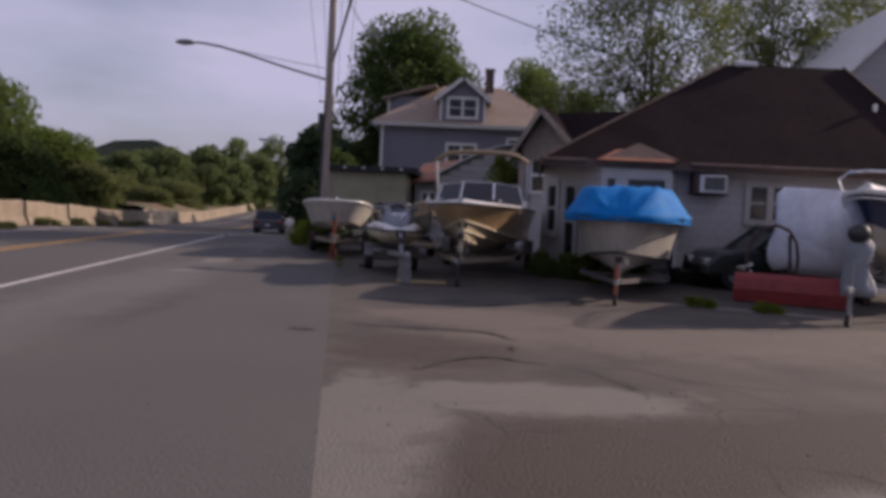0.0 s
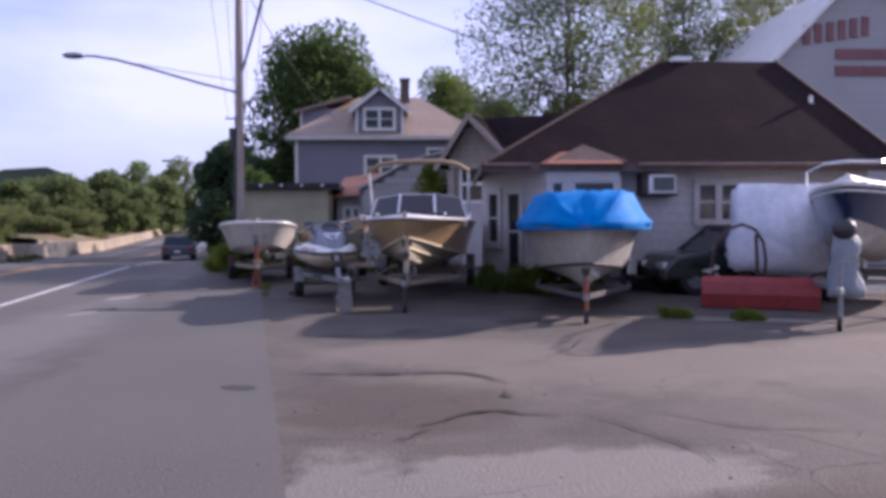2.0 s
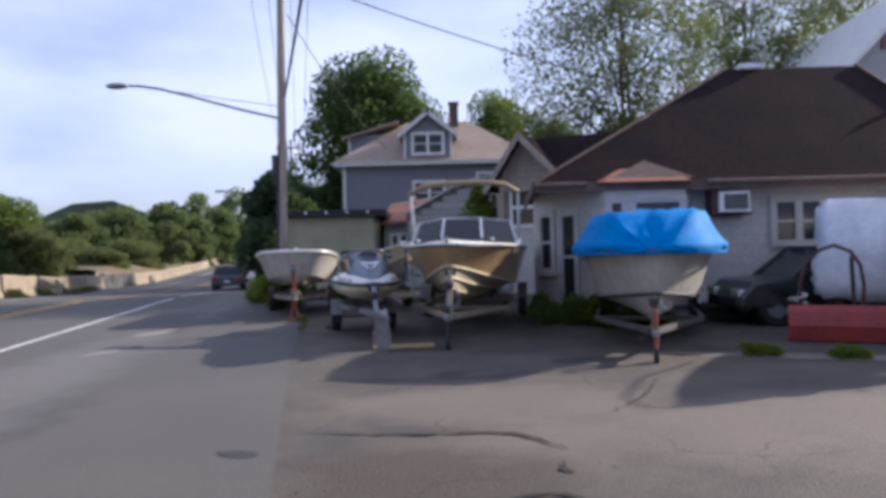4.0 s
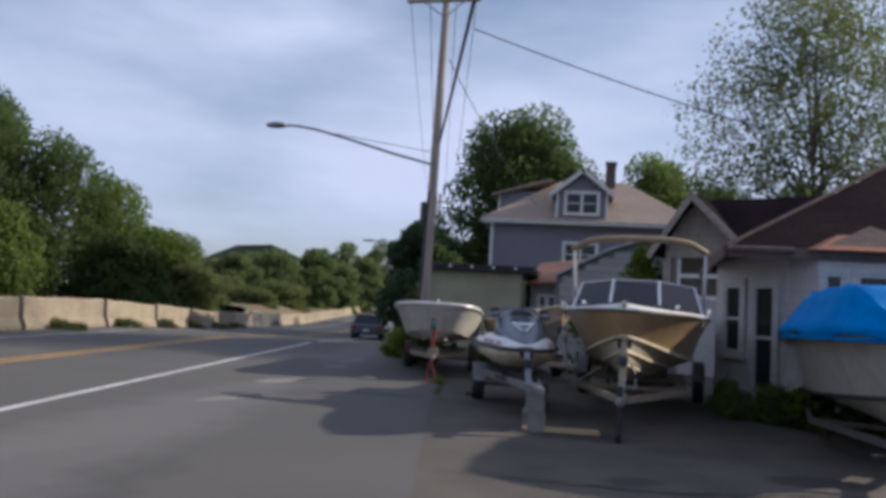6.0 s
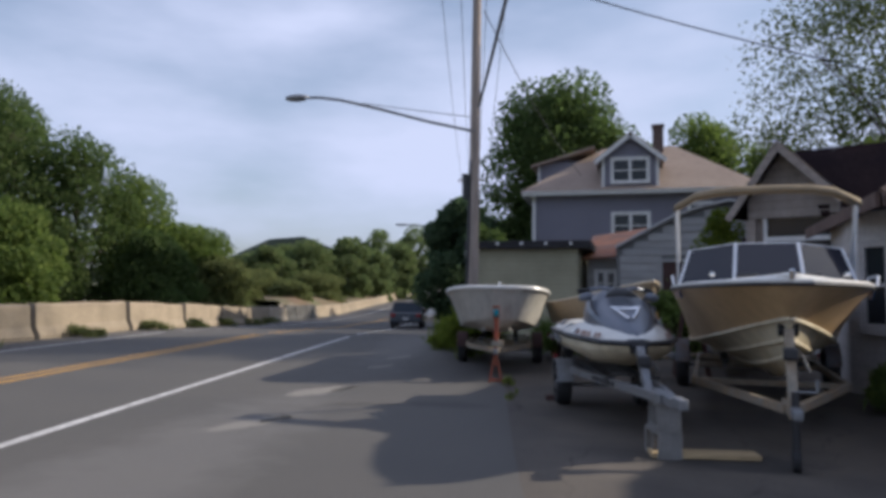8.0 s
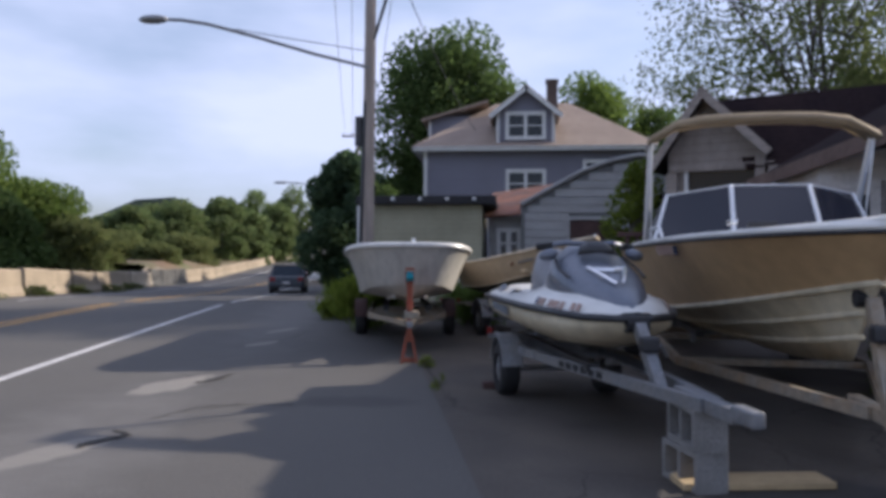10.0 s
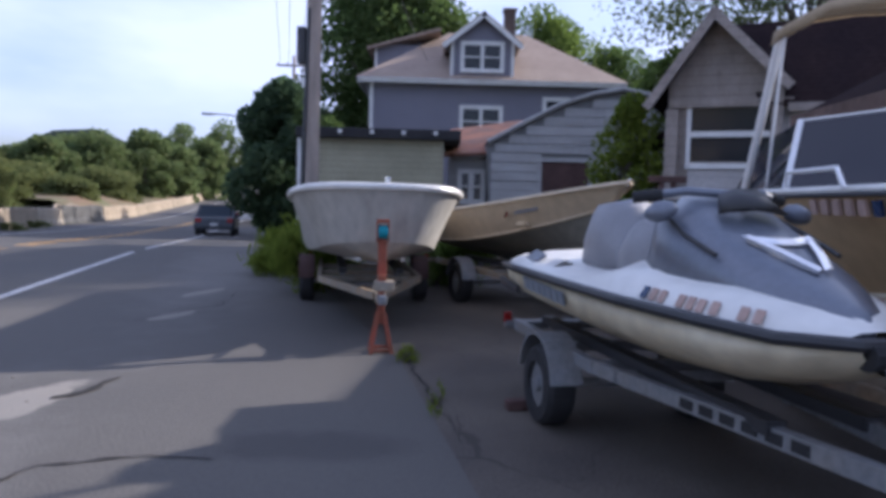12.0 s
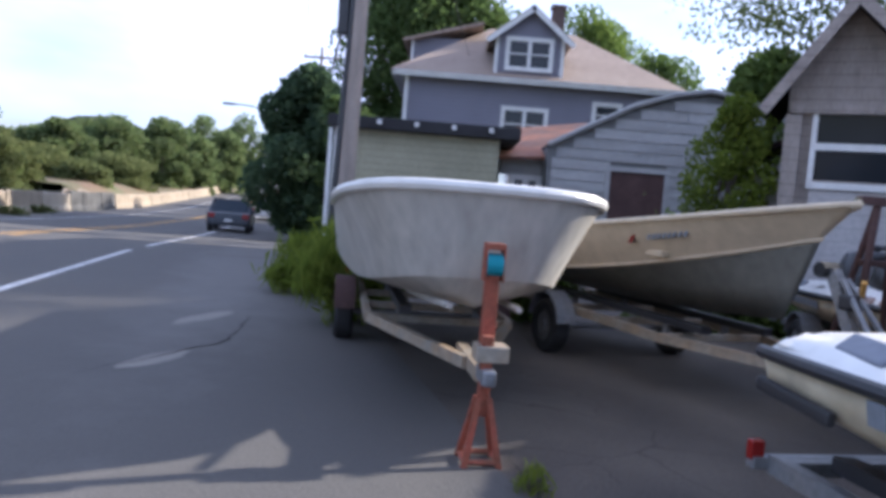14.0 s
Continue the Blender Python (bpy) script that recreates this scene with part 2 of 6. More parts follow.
BANK = mat("dry_earth_and_scrub", (0.15, 0.092, 0.055), 0.95, vary=0.5, scale=0.35, grain=4, bump=0.8, dirt=(0.10, 0.115, 0.05))
CONCRETE_D = mat("dark_stained_concrete", (0.085, 0.083, 0.08), 0.9, vary=0.4, scale=1.3, grain=22, bump=0.5)
BLOCK = mat("cinder_block", (0.24, 0.23, 0.22), 0.95, vary=0.3, scale=5, grain=60, bump=0.8)
POLE = mat("weathered_pole_wood", (0.38, 0.32, 0.28), 0.9, vary=0.4, scale=2, grain=40, bump=0.7, stretch=(4, 4, 0.3))
GALV = mat("galvanised_steel", (0.24, 0.25, 0.27), 0.55, 0.6, vary=0.3, scale=5, grain=30, bump=0.1, dirt=(0.28, 0.26, 0.24))
STEEL_W = mat("pale_painted_steel", (0.27, 0.245, 0.20), 0.6, vary=0.4, scale=4, grain=20, bump=0.2, dirt=(0.33, 0.22, 0.12))
CHROME = mat("bright_aluminium_tube", (0.85, 0.85, 0.86), 0.22, 1.0, vary=0.08, bump=0.0)
ALU = mat("white_aluminium", (0.78, 0.78, 0.79), 0.35, 0.35, vary=0.08, bump=0.0)
DKSTEEL = mat("dark_trailer_steel", (0.11, 0.115, 0.13), 0.6, 0.2, vary=0.4, scale=5, grain=25, bump=0.2, dirt=(0.12, 0.075, 0.05))
WOOD = mat("pale_timber", (0.48, 0.36, 0.20), 0.8, vary=0.3, scale=3, grain=30, bump=0.3, stretch=(1, 6, 6))
BLACK = mat("black_rubber", (0.018, 0.018, 0.02), 0.75, vary=0.3, scale=8, grain=40, bump=0.3)
BLACKP = mat("black_plastic", (0.03, 0.03, 0.034), 0.45, vary=0.2, bump=0.05)
WIRE = mat("dark_cable", (0.05, 0.05, 0.055), 0.6, vary=0.1, bump=0)
RUST_RED = mat("rusty_red_paint", (0.30, 0.07, 0.038), 0.75, vary=0.5, scale=7, grain=30, bump=0.4, dirt=(0.16, 0.06, 0.03))
TEAL = mat("teal_webbing", (0.02, 0.24, 0.30), 0.8, vary=0.2, grain=60)
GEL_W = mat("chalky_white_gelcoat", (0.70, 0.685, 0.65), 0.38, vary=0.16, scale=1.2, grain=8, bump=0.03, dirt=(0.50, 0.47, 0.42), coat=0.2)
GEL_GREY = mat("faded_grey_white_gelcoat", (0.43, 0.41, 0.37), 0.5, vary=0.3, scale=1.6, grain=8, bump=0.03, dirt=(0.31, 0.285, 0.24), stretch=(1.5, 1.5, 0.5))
GEL_TAN = mat("faded_tan_gelcoat", (0.52, 0.36, 0.19), 0.35, vary=0.22, scale=1.2, grain=8, bump=0.03, dirt=(0.40, 0.28, 0.16), coat=0.2)
GEL_CREAM = mat("yellowed_cream_gelcoat", (0.62, 0.55, 0.40), 0.45, vary=0.3, scale=1.5, grain=8, bump=0.03, dirt=(0.34, 0.27, 0.15))
SKIFF_TAN = mat("beige_painted_aluminium", (0.56, 0.46, 0.32), 0.45, vary=0.2, scale=1.8, grain=10, bump=0.05, dirt=(0.40, 0.32, 0.22))
SKIFF_DARK = mat("olive_grey_hull_bottom", (0.16, 0.155, 0.13), 0.6, vary=0.3, scale=2, grain=12, bump=0.1)
BLUE = mat("blue_poly_tarpaulin", (0.0, 0.18, 0.50), 0.75, vary=0.25, scale=3.0, grain=14, bump=0.25, dirt=(0.0, 0.12, 0.42))
BLUE.node_tree.nodes["Principled BSDF"].inputs["Specular IOR Level"].default_value = 0.15
SHRINK = mat("white_shrink_wrap", (0.72, 0.71, 0.76), 0.5, vary=0.2, scale=3, grain=9, bump=0.4)
CANVAS = mat("tan_canvas", (0.34, 0.26, 0.16), 0.85, vary=0.25, scale=3, grain=60, bump=0.3)
CANVAS_G = mat("grey_cover_canvas", (0.11, 0.11, 0.105), 0.85, vary=0.3, scale=3, grain=60, bump=0.3)
CANVAS_GL = mat("faded_blue_grey_print", (0.22, 0.24, 0.27), 0.6, vary=0.2)
FADED = mat("faded_salmon_print", (0.40, 0.28, 0.235), 0.6, vary=0.2)
NAVY = mat("dark_blue_gelcoat", (0.012, 0.03, 0.085), 0.25, vary=0.15, bump=0.02, coat=0.4)
WINDSCREEN = glass_mat("smoked_windscreen", (0.035, 0.035, 0.045))
PANE = glass_mat("dark_window_glass", (0.02, 0.024, 0.03), 0.12)
SEAT = mat("grey_vinyl", (0.25, 0.25, 0.27), 0.5, vary=0.15, scale=4, grain=70, bump=0.15)
SKI_GREY = mat("metallic_slate_plastic", (0.155, 0.17, 0.21), 0.4, 0.2, vary=0.15, bump=0.03, coat=0.3)
SIDING_HOUSE = banded(mat("grey_violet_house_siding", (0.20, 0.195, 0.24), 0.75, vary=0.14, scale=0.6, grain=20, bump=0.1), 0.16, 0.6)
ROOF_HOUSE = banded(mat("sandy_brown_shingles", (0.33, 0.255, 0.20), 0.9, vary=0.3, scale=0.7, grain=9, bump=0.5, dirt=(0.23, 0.17, 0.14)), 0.10, 0.5)
TRIM = mat("white_trim_paint", (0.72, 0.71, 0.70), 0.6, vary=0.15, scale=3, grain=20, bump=0.1)
BRICK = mat("dark_chimney_brick", (0.10, 0.075, 0.07), 0.9, vary=0.3, scale=6, grain=20, bump=0.6)
OLIVE = banded(mat("olive_cream_clapboard", (0.36, 0.335, 0.23), 0.8, vary=0.3, scale=1.2, grain=20, bump=0.3, dirt=(0.22, 0.21, 0.14)), 0.14, 0.7)
BOARD = mat("weathered_grey_board", (0.40, 0.395, 0.39), 0.85, vary=0.3, scale=2.0, grain=25, bump=0.4, dirt=(0.25, 0.24, 0.23), stretch=(0.4, 1, 3), rnd=0.10)
RUSTROOF = mat("rusty_tin_roof", (0.30, 0.12, 0.065), 0.8, vary=0.45, scale=1.5, grain=14, bump=0.4, dirt=(0.13, 0.09, 0.08))
FELT = mat("dark_roofing_felt", (0.03, 0.029, 0.032), 0.9, vary=0.3, scale=1.5, grain=30, bump=0.5)
SHAKE = banded(mat("weathered_taupe_shakes", (0.31, 0.265, 0.235), 0.9, vary=0.3, scale=1.5, grain=14, bump=0.5, stretch=(2, 2, 0.6)), 0.18, 0.7)
STUCCO = banded(mat("dull_white_clapboard", (0.46, 0.435, 0.425), 0.85, vary=0.25, scale=1.0, grain=18, bump=0.3, dirt=(0.36, 0.33, 0.31)), 0.2, 0.4, dark=0.8)
CLAP = banded(mat("old_white_clapboard", (0.46, 0.43, 0.40), 0.8, vary=0.25, scale=1.2, grain=20, bump=0.2, dirt=(0.33, 0.30, 0.27)), 0.12, 0.7)
ROOF_DARK = banded(mat("dark_maroon_brown_shingles", (0.020, 0.014, 0.016), 0.95, vary=0.35, scale=0.9, grain=11, bump=0.4, dirt=(0.036, 0.023, 0.022)), 0.09, 0.5)
ROOF_DARK.node_tree.nodes["Principled BSDF"].inputs["Specular IOR Level"].default_value = 0.05
COPPER = mat("rust_orange_tin", (0.36, 0.14, 0.07), 0.6, vary=0.4, scale=2.5, grain=12, bump=0.3, dirt=(0.26, 0.11, 0.06))
COPPER_D = mat("rust_brown_boards", (0.13, 0.085, 0.07), 0.8, vary=0.4, scale=2.5, grain=12, bump=0.3)
SIGNWALL = banded(mat("pale_grey_metal_siding", (0.33, 0.325, 0.335), 0.7, vary=0.12, scale=0.6, grain=15, bump=0.1), 0.3, 0.3, dark=0.88)
MAROON = mat("faded_maroon_lettering", (0.22, 0.10, 0.11), 0.8, vary=0.3)
DOOR_BR = mat("dark_red_brown_door", (0.085, 0.045, 0.04), 0.8, vary=0.4, scale=2, grain=20, bump=0.3)
PLOW = mat("red_plough_paint", (0.30, 0.035, 0.035), 0.55, vary=0.35, scale=4, grain=18, bump=0.2, dirt=(0.16, 0.03, 0.025))
CAR_DARK = mat("dark_blue_grey_car_paint", (0.018, 0.024, 0.036), 0.4, vary=0.1, bump=0.0, coat=0.2)
CAR_WHITE = mat("white_car_paint", (0.68, 0.68, 0.68), 0.3, vary=0.06, bump=0.0, coat=0.5)
CAR_GREEN = mat("very_dark_green_car_paint", (0.014, 0.022, 0.02), 0.35, vary=0.15, bump=0.0, coat=0.4)
RED_LAMP = glass_mat("red_lamp_lens", (0.22, 0.012, 0.01), 0.2)
AMBER = glass_mat("amber_reflector", (0.75, 0.17, 0.02), 0.3)
HEADLAMP = glass_mat("clear_headlamp", (0.6, 0.6, 0.58), 0.15)
LEAF_DK = leaf_mat("dark_leaves", (0.07, 0.105, 0.052), (0.13, 0.20, 0.06))
# Distance haze put into the leaf colour: a paler grey-green for far trees.
LEAF_FAR = leaf_mat("haze_pale_leaves", (0.105, 0.14, 0.08), (0.19, 0.26, 0.10))
LEAF_MID = leaf_mat("mid_green_leaves", (0.09, 0.135, 0.052), (0.18, 0.26, 0.06))
LEAF_LT = leaf_mat("yellow_green_leaves", (0.11, 0.15, 0.035), (0.2, 0.27, 0.04))
LEAF_OL = leaf_mat("olive_leaves", (0.11, 0.135, 0.07), (0.2, 0.24, 0.09))
LEAF_SP = leaf_mat("blue_green_needles", (0.065, 0.105, 0.075), (0.1, 0.16, 0.08))
BARK = mat("grey_brown_bark", (0.12, 0.10, 0.085), 0.95, vary=0.4, scale=3, grain=25, bump=0.8)
HILL = mat("wooded_hill", (0.055, 0.075, 0.06), 1.0, vary=0.4, scale=0.02, grain=0.15, bump=0.6)
SKIN_SIGN = mat("pale_sign_board", (0.6, 0.6, 0.6), 0.6, vary=0.1)
COIL = mat("pale_hose_and_litter", (0.55, 0.53, 0.5), 0.6, vary=0.3, scale=6)


# ---- builders ----
def mesh_of(bm, smooth=False):
    bmesh.ops.recalc_face_normals(bm, faces=bm.faces)
    me = bpy.data.meshes.new("mesh")
    bm.to_mesh(me)
    bm.free()
    if smooth:
        me.shade_smooth()
    return me


def part(name, bm, material, parent=None, label="", smooth=False):
    ob = new(name, mesh_of(bm, smooth) if isinstance(bm, bmesh.types.BMesh) else bm)
    ob.data.materials.append(material) if not ob.data.materials else None
    ob.parent = parent
    if label:
        ob["label"] = label
    return ob


def thing(name, m, label, category, group="", kind=""):
    ob = new(name)
    ob.matrix_world = m
    ob.empty_display_size = 0.2
    return tagged(ob, label, category, group, kind)


def box(bm, c, s, rot=(0, 0, 0), bevel=0.0):
    m = pose(*c, *rot) @ Matrix.Diagonal((*s, 1))
    vs = bmesh.ops.create_cube(bm, size=1.0, matrix=m)["verts"]
    if bevel:
        es = list({e for v in vs for e in v.link_edges})
        bmesh.ops.bevel(bm, geom=es, offset=bevel, segments=2, affect="EDGES", profile=0.6)
    return bm


def B(*boxes, bevel=0.0):
    bm = bmesh.new()
    for b in boxes:
        box(bm, *b, bevel=bevel)
    return bm


def rod(bm, a, b, r0, r1=None, seg=10):
    a, b = Vector(a), Vector(b)
    d = b - a
    if d.length < 1e-5:
        return bm
    m = Matrix.Translation((a + b) / 2) @ d.to_track_quat("Z", "Y").to_matrix().to_4x4()
    bmesh.ops.create_cone(bm, cap_ends=True, segments=seg, radius1=r0, radius2=r0 if r1 is None else r1, depth=d.length, matrix=m)
    return bm


def beam(bm, a, b, w, h):
    """A square-edged bar from a to b, w across and h high."""
    a, b = Vector(a), Vector(b)
    d = b - a
    side = d.cross(Vector((0, 0, 1))).normalized()
    m = Matrix((side, d.normalized(), side.cross(d).normalized())).transposed().to_4x4()
    bmesh.ops.create_cube(bm, size=1.0, matrix=Matrix.Translation((a + b) / 2) @ m @ Matrix.Diagonal((w, d.length, h, 1)))
    return bm


def R(*rods, seg=10):
    bm = bmesh.new()
    for r in rods:
        rod(bm, *r, seg=seg)
    return bm


def tube(points, r, seg=8):
    """One round skin swept along a line of points."""
    p = [Vector(q) for q in points]
    p = [q for i, q in enumerate(p) if i == 0 or (q - p[i - 1]).length > 1e-4]
    rings, side = [], None
    for i, q in enumerate(p):
        d = (p[min(i + 1, len(p) - 1)] - p[max(i - 1, 0)]).normalized()
        if side is None:
            side = d.orthogonal().normalized()
        side = (side - d * side.dot(d)).normalized()
        up = d.cross(side)
        rings.append([q + (side * math.cos(k / seg * 2 * math.pi) + up * math.sin(k / seg * 2 * math.pi)) * r for k in range(seg)])
    return loft(rings, close=True)


def prism(poly, axis, a, b):
    """A polygon in the plane across axis ('x', 'y' or 'z'), drawn out from a to b."""
    bm = bmesh.new()
    put = {"x": lambda p, v: (v, p[0], p[1]), "y": lambda p, v: (p[0], v, p[1]), "z": lambda p, v: (p[0], p[1], v)}[axis]
    lo = [bm.verts.new(put(p, a)) for p in poly]
    hi = [bm.verts.new(put(p, b)) for p in poly]
    bm.faces.new(lo)
    bm.faces.new(hi)
    for i in range(len(poly)):
        j = (i + 1) % len(poly)
        bm.faces.new((lo[i], lo[j], hi[j], hi[i]))
    return bm


def slab(corners, thick):
    """A flat panel through four or three corners, thick downwards along its normal."""
    bm = bmesh.new()
    c = [Vector(p) for p in corners]
    nrm = (c[1] - c[0]).cross(c[2] - c[0]).normalized()
    if nrm.z < 0:
        nrm = -nrm
    top = [bm.verts.new(p) for p in c]
    bot = [bm.verts.new(p - nrm * thick) for p in c]
    bm.faces.new(top)
    bm.faces.new(bot)
    for i in range(len(c)):
        j = (i + 1) % len(c)
        bm.faces.new((top[i], top[j], bot[j], bot[i]))
    return bm


def loft(rings, close=False, caps=True):
    bm = bmesh.new()
    vs = [[bm.verts.new(p) for p in ring] for ring in rings]
    k = len(rings[0])
    for a, b in zip(vs, vs[1:]):
        for i in range(k if close else k - 1):
            j = (i + 1) % k
            try:
                bm.faces.new((a[i], a[j], b[j], b[i]))
            except ValueError:
                pass
    if caps and close:
        for ring in (vs[0], vs[-1]):
            try:
                bm.faces.new(ring)
            except ValueError:
                pass
    bmesh.ops.remove_doubles(bm, verts=bm.verts, dist=1e-4)
    return bm


def sheet(name, poly, z, material, label="", category="", kind="structure"):
    bm = bmesh.new()
    bm.faces.new([bm.verts.new((x, y, z)) for x, y in poly])
    bmesh.ops.triangulate(bm, faces=bm.faces)
    for f in bm.faces:
        if f.normal.z < 0:
            f.normal_flip()
    me = bpy.data.meshes.new(name)
    bm.to_mesh(me)
    bm.free()
    me.materials.append(material)
    return tagged(new(name, me), label, category, "", kind)


def blob(poly_r, cx, cy, sx, sy, rng, n=26, rot=0.0):
    """An uneven closed outline round a middle."""
    ph = [rng.uniform(0, 6.3) for _ in range(4)]
    out = []
    for i in range(n):
        a = i / n * 2 * math.pi
        r = 1 + poly_r * (math.sin(2 * a + ph[0]) * 0.5 + math.sin(3 * a + ph[1]) * 0.4 + math.sin(5 * a + ph[2]) * 0.3 + math.sin(9 * a + ph[3]) * 0.2)
        x, y = sx * r * math.cos(a), sy * r * math.sin(a)
        out.append((cx + x * math.cos(rot) - y * math.sin(rot), cy + x * math.sin(rot) + y * math.cos(rot)))
    return out


def leaves(points, size, rng, squash=0.6, up=0.0):
    """Many small leaf blades, one at each point."""
    n = len(points)
    u = rng.normal(size=(n, 3))
    u[:, 2] += up
    u /= np.linalg.norm(u, axis=1)[:, None]
    v = rng.normal(size=(n, 3))
    v -= (u * v).sum(1)[:, None] * u
    v /= np.linalg.norm(v, axis=1)[:, None]
    s = size * rng.uniform(0.6, 1.35, n)[:, None]
    p = np.asarray(points)
    co = np.stack([p - u * s * 0.5, p + v * s * squash * 0.5, p + u * s * 0.5, p - v * s * squash * 0.5], 1).reshape(-1, 3)
    me = bpy.data.meshes.new("leaves")
    me.vertices.add(4 * n)
    me.vertices.foreach_set("co", co.ravel())
    me.loops.add(4 * n)
    me.loops.foreach_set("vertex_index", np.arange(4 * n))
    me.polygons.add(n)
    me.polygons.foreach_set("loop_start", np.arange(0, 4 * n, 4))
    me.update(calc_edges=True)
    return me


def tree(x, y, height, width, label, leaf, seed, count=6000, size=0.3, low=0.2, trunk=None, lobes=16, category="tree", lean=(0, 0), open_crown=0.0, name="tree", group="", z=0.0, depth=None):
    """A tapered trunk, forking limbs and a crown of leaf clumps with gaps."""
    rng = np.random.default_rng(seed)
    t = thing(name, pose(x, y, z + land(y)), label, category, group)
    r = trunk or height * 0.018
    bm = bmesh.new()
    top = Vector((lean[0], lean[1], height * 0.8))
    stem = [Vector((0, 0, -0.1)), Vector((rng.uniform(-.2, .2), rng.uniform(-.2, .2), height * low)), top * 0.6 + Vector((rng.uniform(-.3, .3), rng.uniform(-.3, .3), 0)), top]
    for i, (a, b) in enumerate(zip(stem, stem[1:])):
        rod(bm, a, b, r * (1 - 0.28 * i), r * (1 - 0.28 * (i + 1)), seg=8)
    pts = []
    dep = depth or width
    for i in range(lobes):
        f = (i + 0.5) / lobes
        zc = height * (low + (0.93 - low) * f)
        prof = math.sin(math.pi * min(0.93, 0.22 + 0.72 * f)) ** 0.8
        a = i * 2.4 + rng.uniform(-.5, .5)
        rad = prof * rng.uniform(0.35, 1.0)
        c = Vector((math.cos(a) * rad * width * 0.36 + lean[0] * f, math.sin(a) * rad * dep * 0.36 + lean[1] * f, zc))
        base = Vector((lean[0] * f * .5, lean[1] * f * .5, max(height * low * 0.8, zc * 0.62)))
        mid = base.lerp(c, 0.5) + Vector((0, 0, height * 0.02))
        rod(bm, base, mid, r * 0.42 * (1 - f * 0.5), r * 0.26 * (1 - f * 0.5), seg=6)
        rod(bm, mid, c, r * 0.26 * (1 - f * 0.5), r * 0.08, seg=6)
        for k in range(3):
            e = c + Vector(rng.normal(size=3)).normalized() * width * 0.13
            rod(bm, mid.lerp(c, 0.6), e, r * 0.12, r * 0.03, seg=5)
        n = int(count / lobes)
        d = rng.normal(size=(n, 3))
        d /= np.linalg.norm(d, axis=1)[:, None]
        lr = rng.uniform(0.75, 1.2) * np.array([width * 0.20, dep * 0.20, min(width * 0.19, height * 0.14)])
        shell = rng.uniform(0.3, 1.0, n) ** 0.6
        cl = d * shell[:, None] * lr + np.array(c)
        if open_crown:
            centres = cl[rng.integers(0, n, max(4, int(n / 42)))]
            cl = centres[rng.integers(0, len(centres), n)] + rng.normal(size=(n, 3)) * width * 0.028
        pts.append(cl)
    part("trunk", bm, BARK, t)
    me = leaves(np.concatenate(pts), size, rng)
    part("crown", me, leaf, t)
    return t


def shrub(x, y, w, h, label, leaf, seed, count=1500, size=0.12, category="shrub", d=None, z=0.0, name="shrub"):
    rng = np.random.default_rng(seed)
    t = thing(name, pose(x, y, z + land(y)), label, category)
    bm = bmesh.new()
    for i in range(9):
        a = rng.uniform(0, 6.3)
        rod(bm, (0, 0, -0.02), (math.cos(a) * w * .3, math.sin(a) * (d or w) * .3, h * rng.uniform(.5, .85)), 0.015, 0.005, seg=5)
    part("stem", bm, BARK, t)
    n = count
    k = 14
    cs = np.stack([rng.uniform(-.42, .42, k) * w, rng.uniform(-.42, .42, k) * (d or w), rng.uniform(.12, .85, k) * h], 1)
    p = cs[rng.integers(0, k, n)] + rng.normal(size=(n, 3)) * np.array([w, d or w, h]) * 0.095
    p[:, 2] = np.abs(p[:, 2])
    part("foliage", leaves(p, size * (2.2 if category == "weeds" else 1), rng, 0.12 if category == "weeds" else 0.6, 1.6 if category == "weeds" else 0), leaf, t)
    return t


# ---- ground, road and marks ----
def road_x(y, off):
    """The road runs ahead and bears left; off is counted from its white edge line."""
    bend = min(1.0, max(0.0, (y - 30) / 30))
    return -4.0 - 0.197 * y - 0.9 * bend * bend * (3 - 2 * bend) + off


def land(y):
    """Height of the land: level by the forecourt, a shallow dip ahead, then a long climb."""
    return float(np.interp(y, (30, 45, 60, 75, 110, 150, 220, 420, 1500), (0, -0.5, -0.8, -0.8, 0.0, 1.2, 2.6, 6.0, 6.0)))


def ribbon(name, left, right, ys, lift, material, label, category):
    """A strip of ground between two side lines, following the rise and fall of the land."""
    bm = bmesh.new()
    prev = None
    for y in ys:
        row = [bm.verts.new((x(y), y, land(y) + lift)) for x in (left, right)]
        if prev:
            bm.faces.new((prev[0], prev[1], row[1], row[0]))
        prev = row
    for f in bm.faces:
        f.normal_update()
        if f.normal.z < 0:
            f.normal_flip()
    me = bpy.data.meshes.new(name)
    bm.to_mesh(me)
    bm.free()
    me.materials.append(material)
    return tagged(new(name, me), label, category, "", "structure")


def seam_x(y):
    """The joint between the road's shoulder and the older forecourt asphalt."""
    return float(np.interp(y, (-60, 4.2, 14.0, 18.5, 29.5, 40, 420), (13.0, -0.14, -2.15, -3.0, -6.15, road_x(40, 3.4), road_x(420, 3.4))))


YS = [-60, -30, -10, 0, 4.2, 9, 14, 18.5, 24, 29.5, 33, 36, 40, 45, 50, 55, 60, 67, 75, 85, 95, 110, 130, 150, 185, 220, 300, 420]
ground = ribbon("ground", lambda y: -900, lambda y: 900, [-400] + YS + [900, 1500], -0.012, GRASSY, "rough ground of dry grass and soil", "ground")
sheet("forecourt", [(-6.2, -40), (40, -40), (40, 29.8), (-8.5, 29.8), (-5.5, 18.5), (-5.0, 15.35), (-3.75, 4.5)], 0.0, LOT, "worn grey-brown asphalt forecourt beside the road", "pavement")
road = ribbon("road", lambda y: road_x(y, -9.8 if y > 50 else -8.6), seam_x, YS, 0.004, ASPHALT, "grey asphalt road with a broad shoulder", "road")


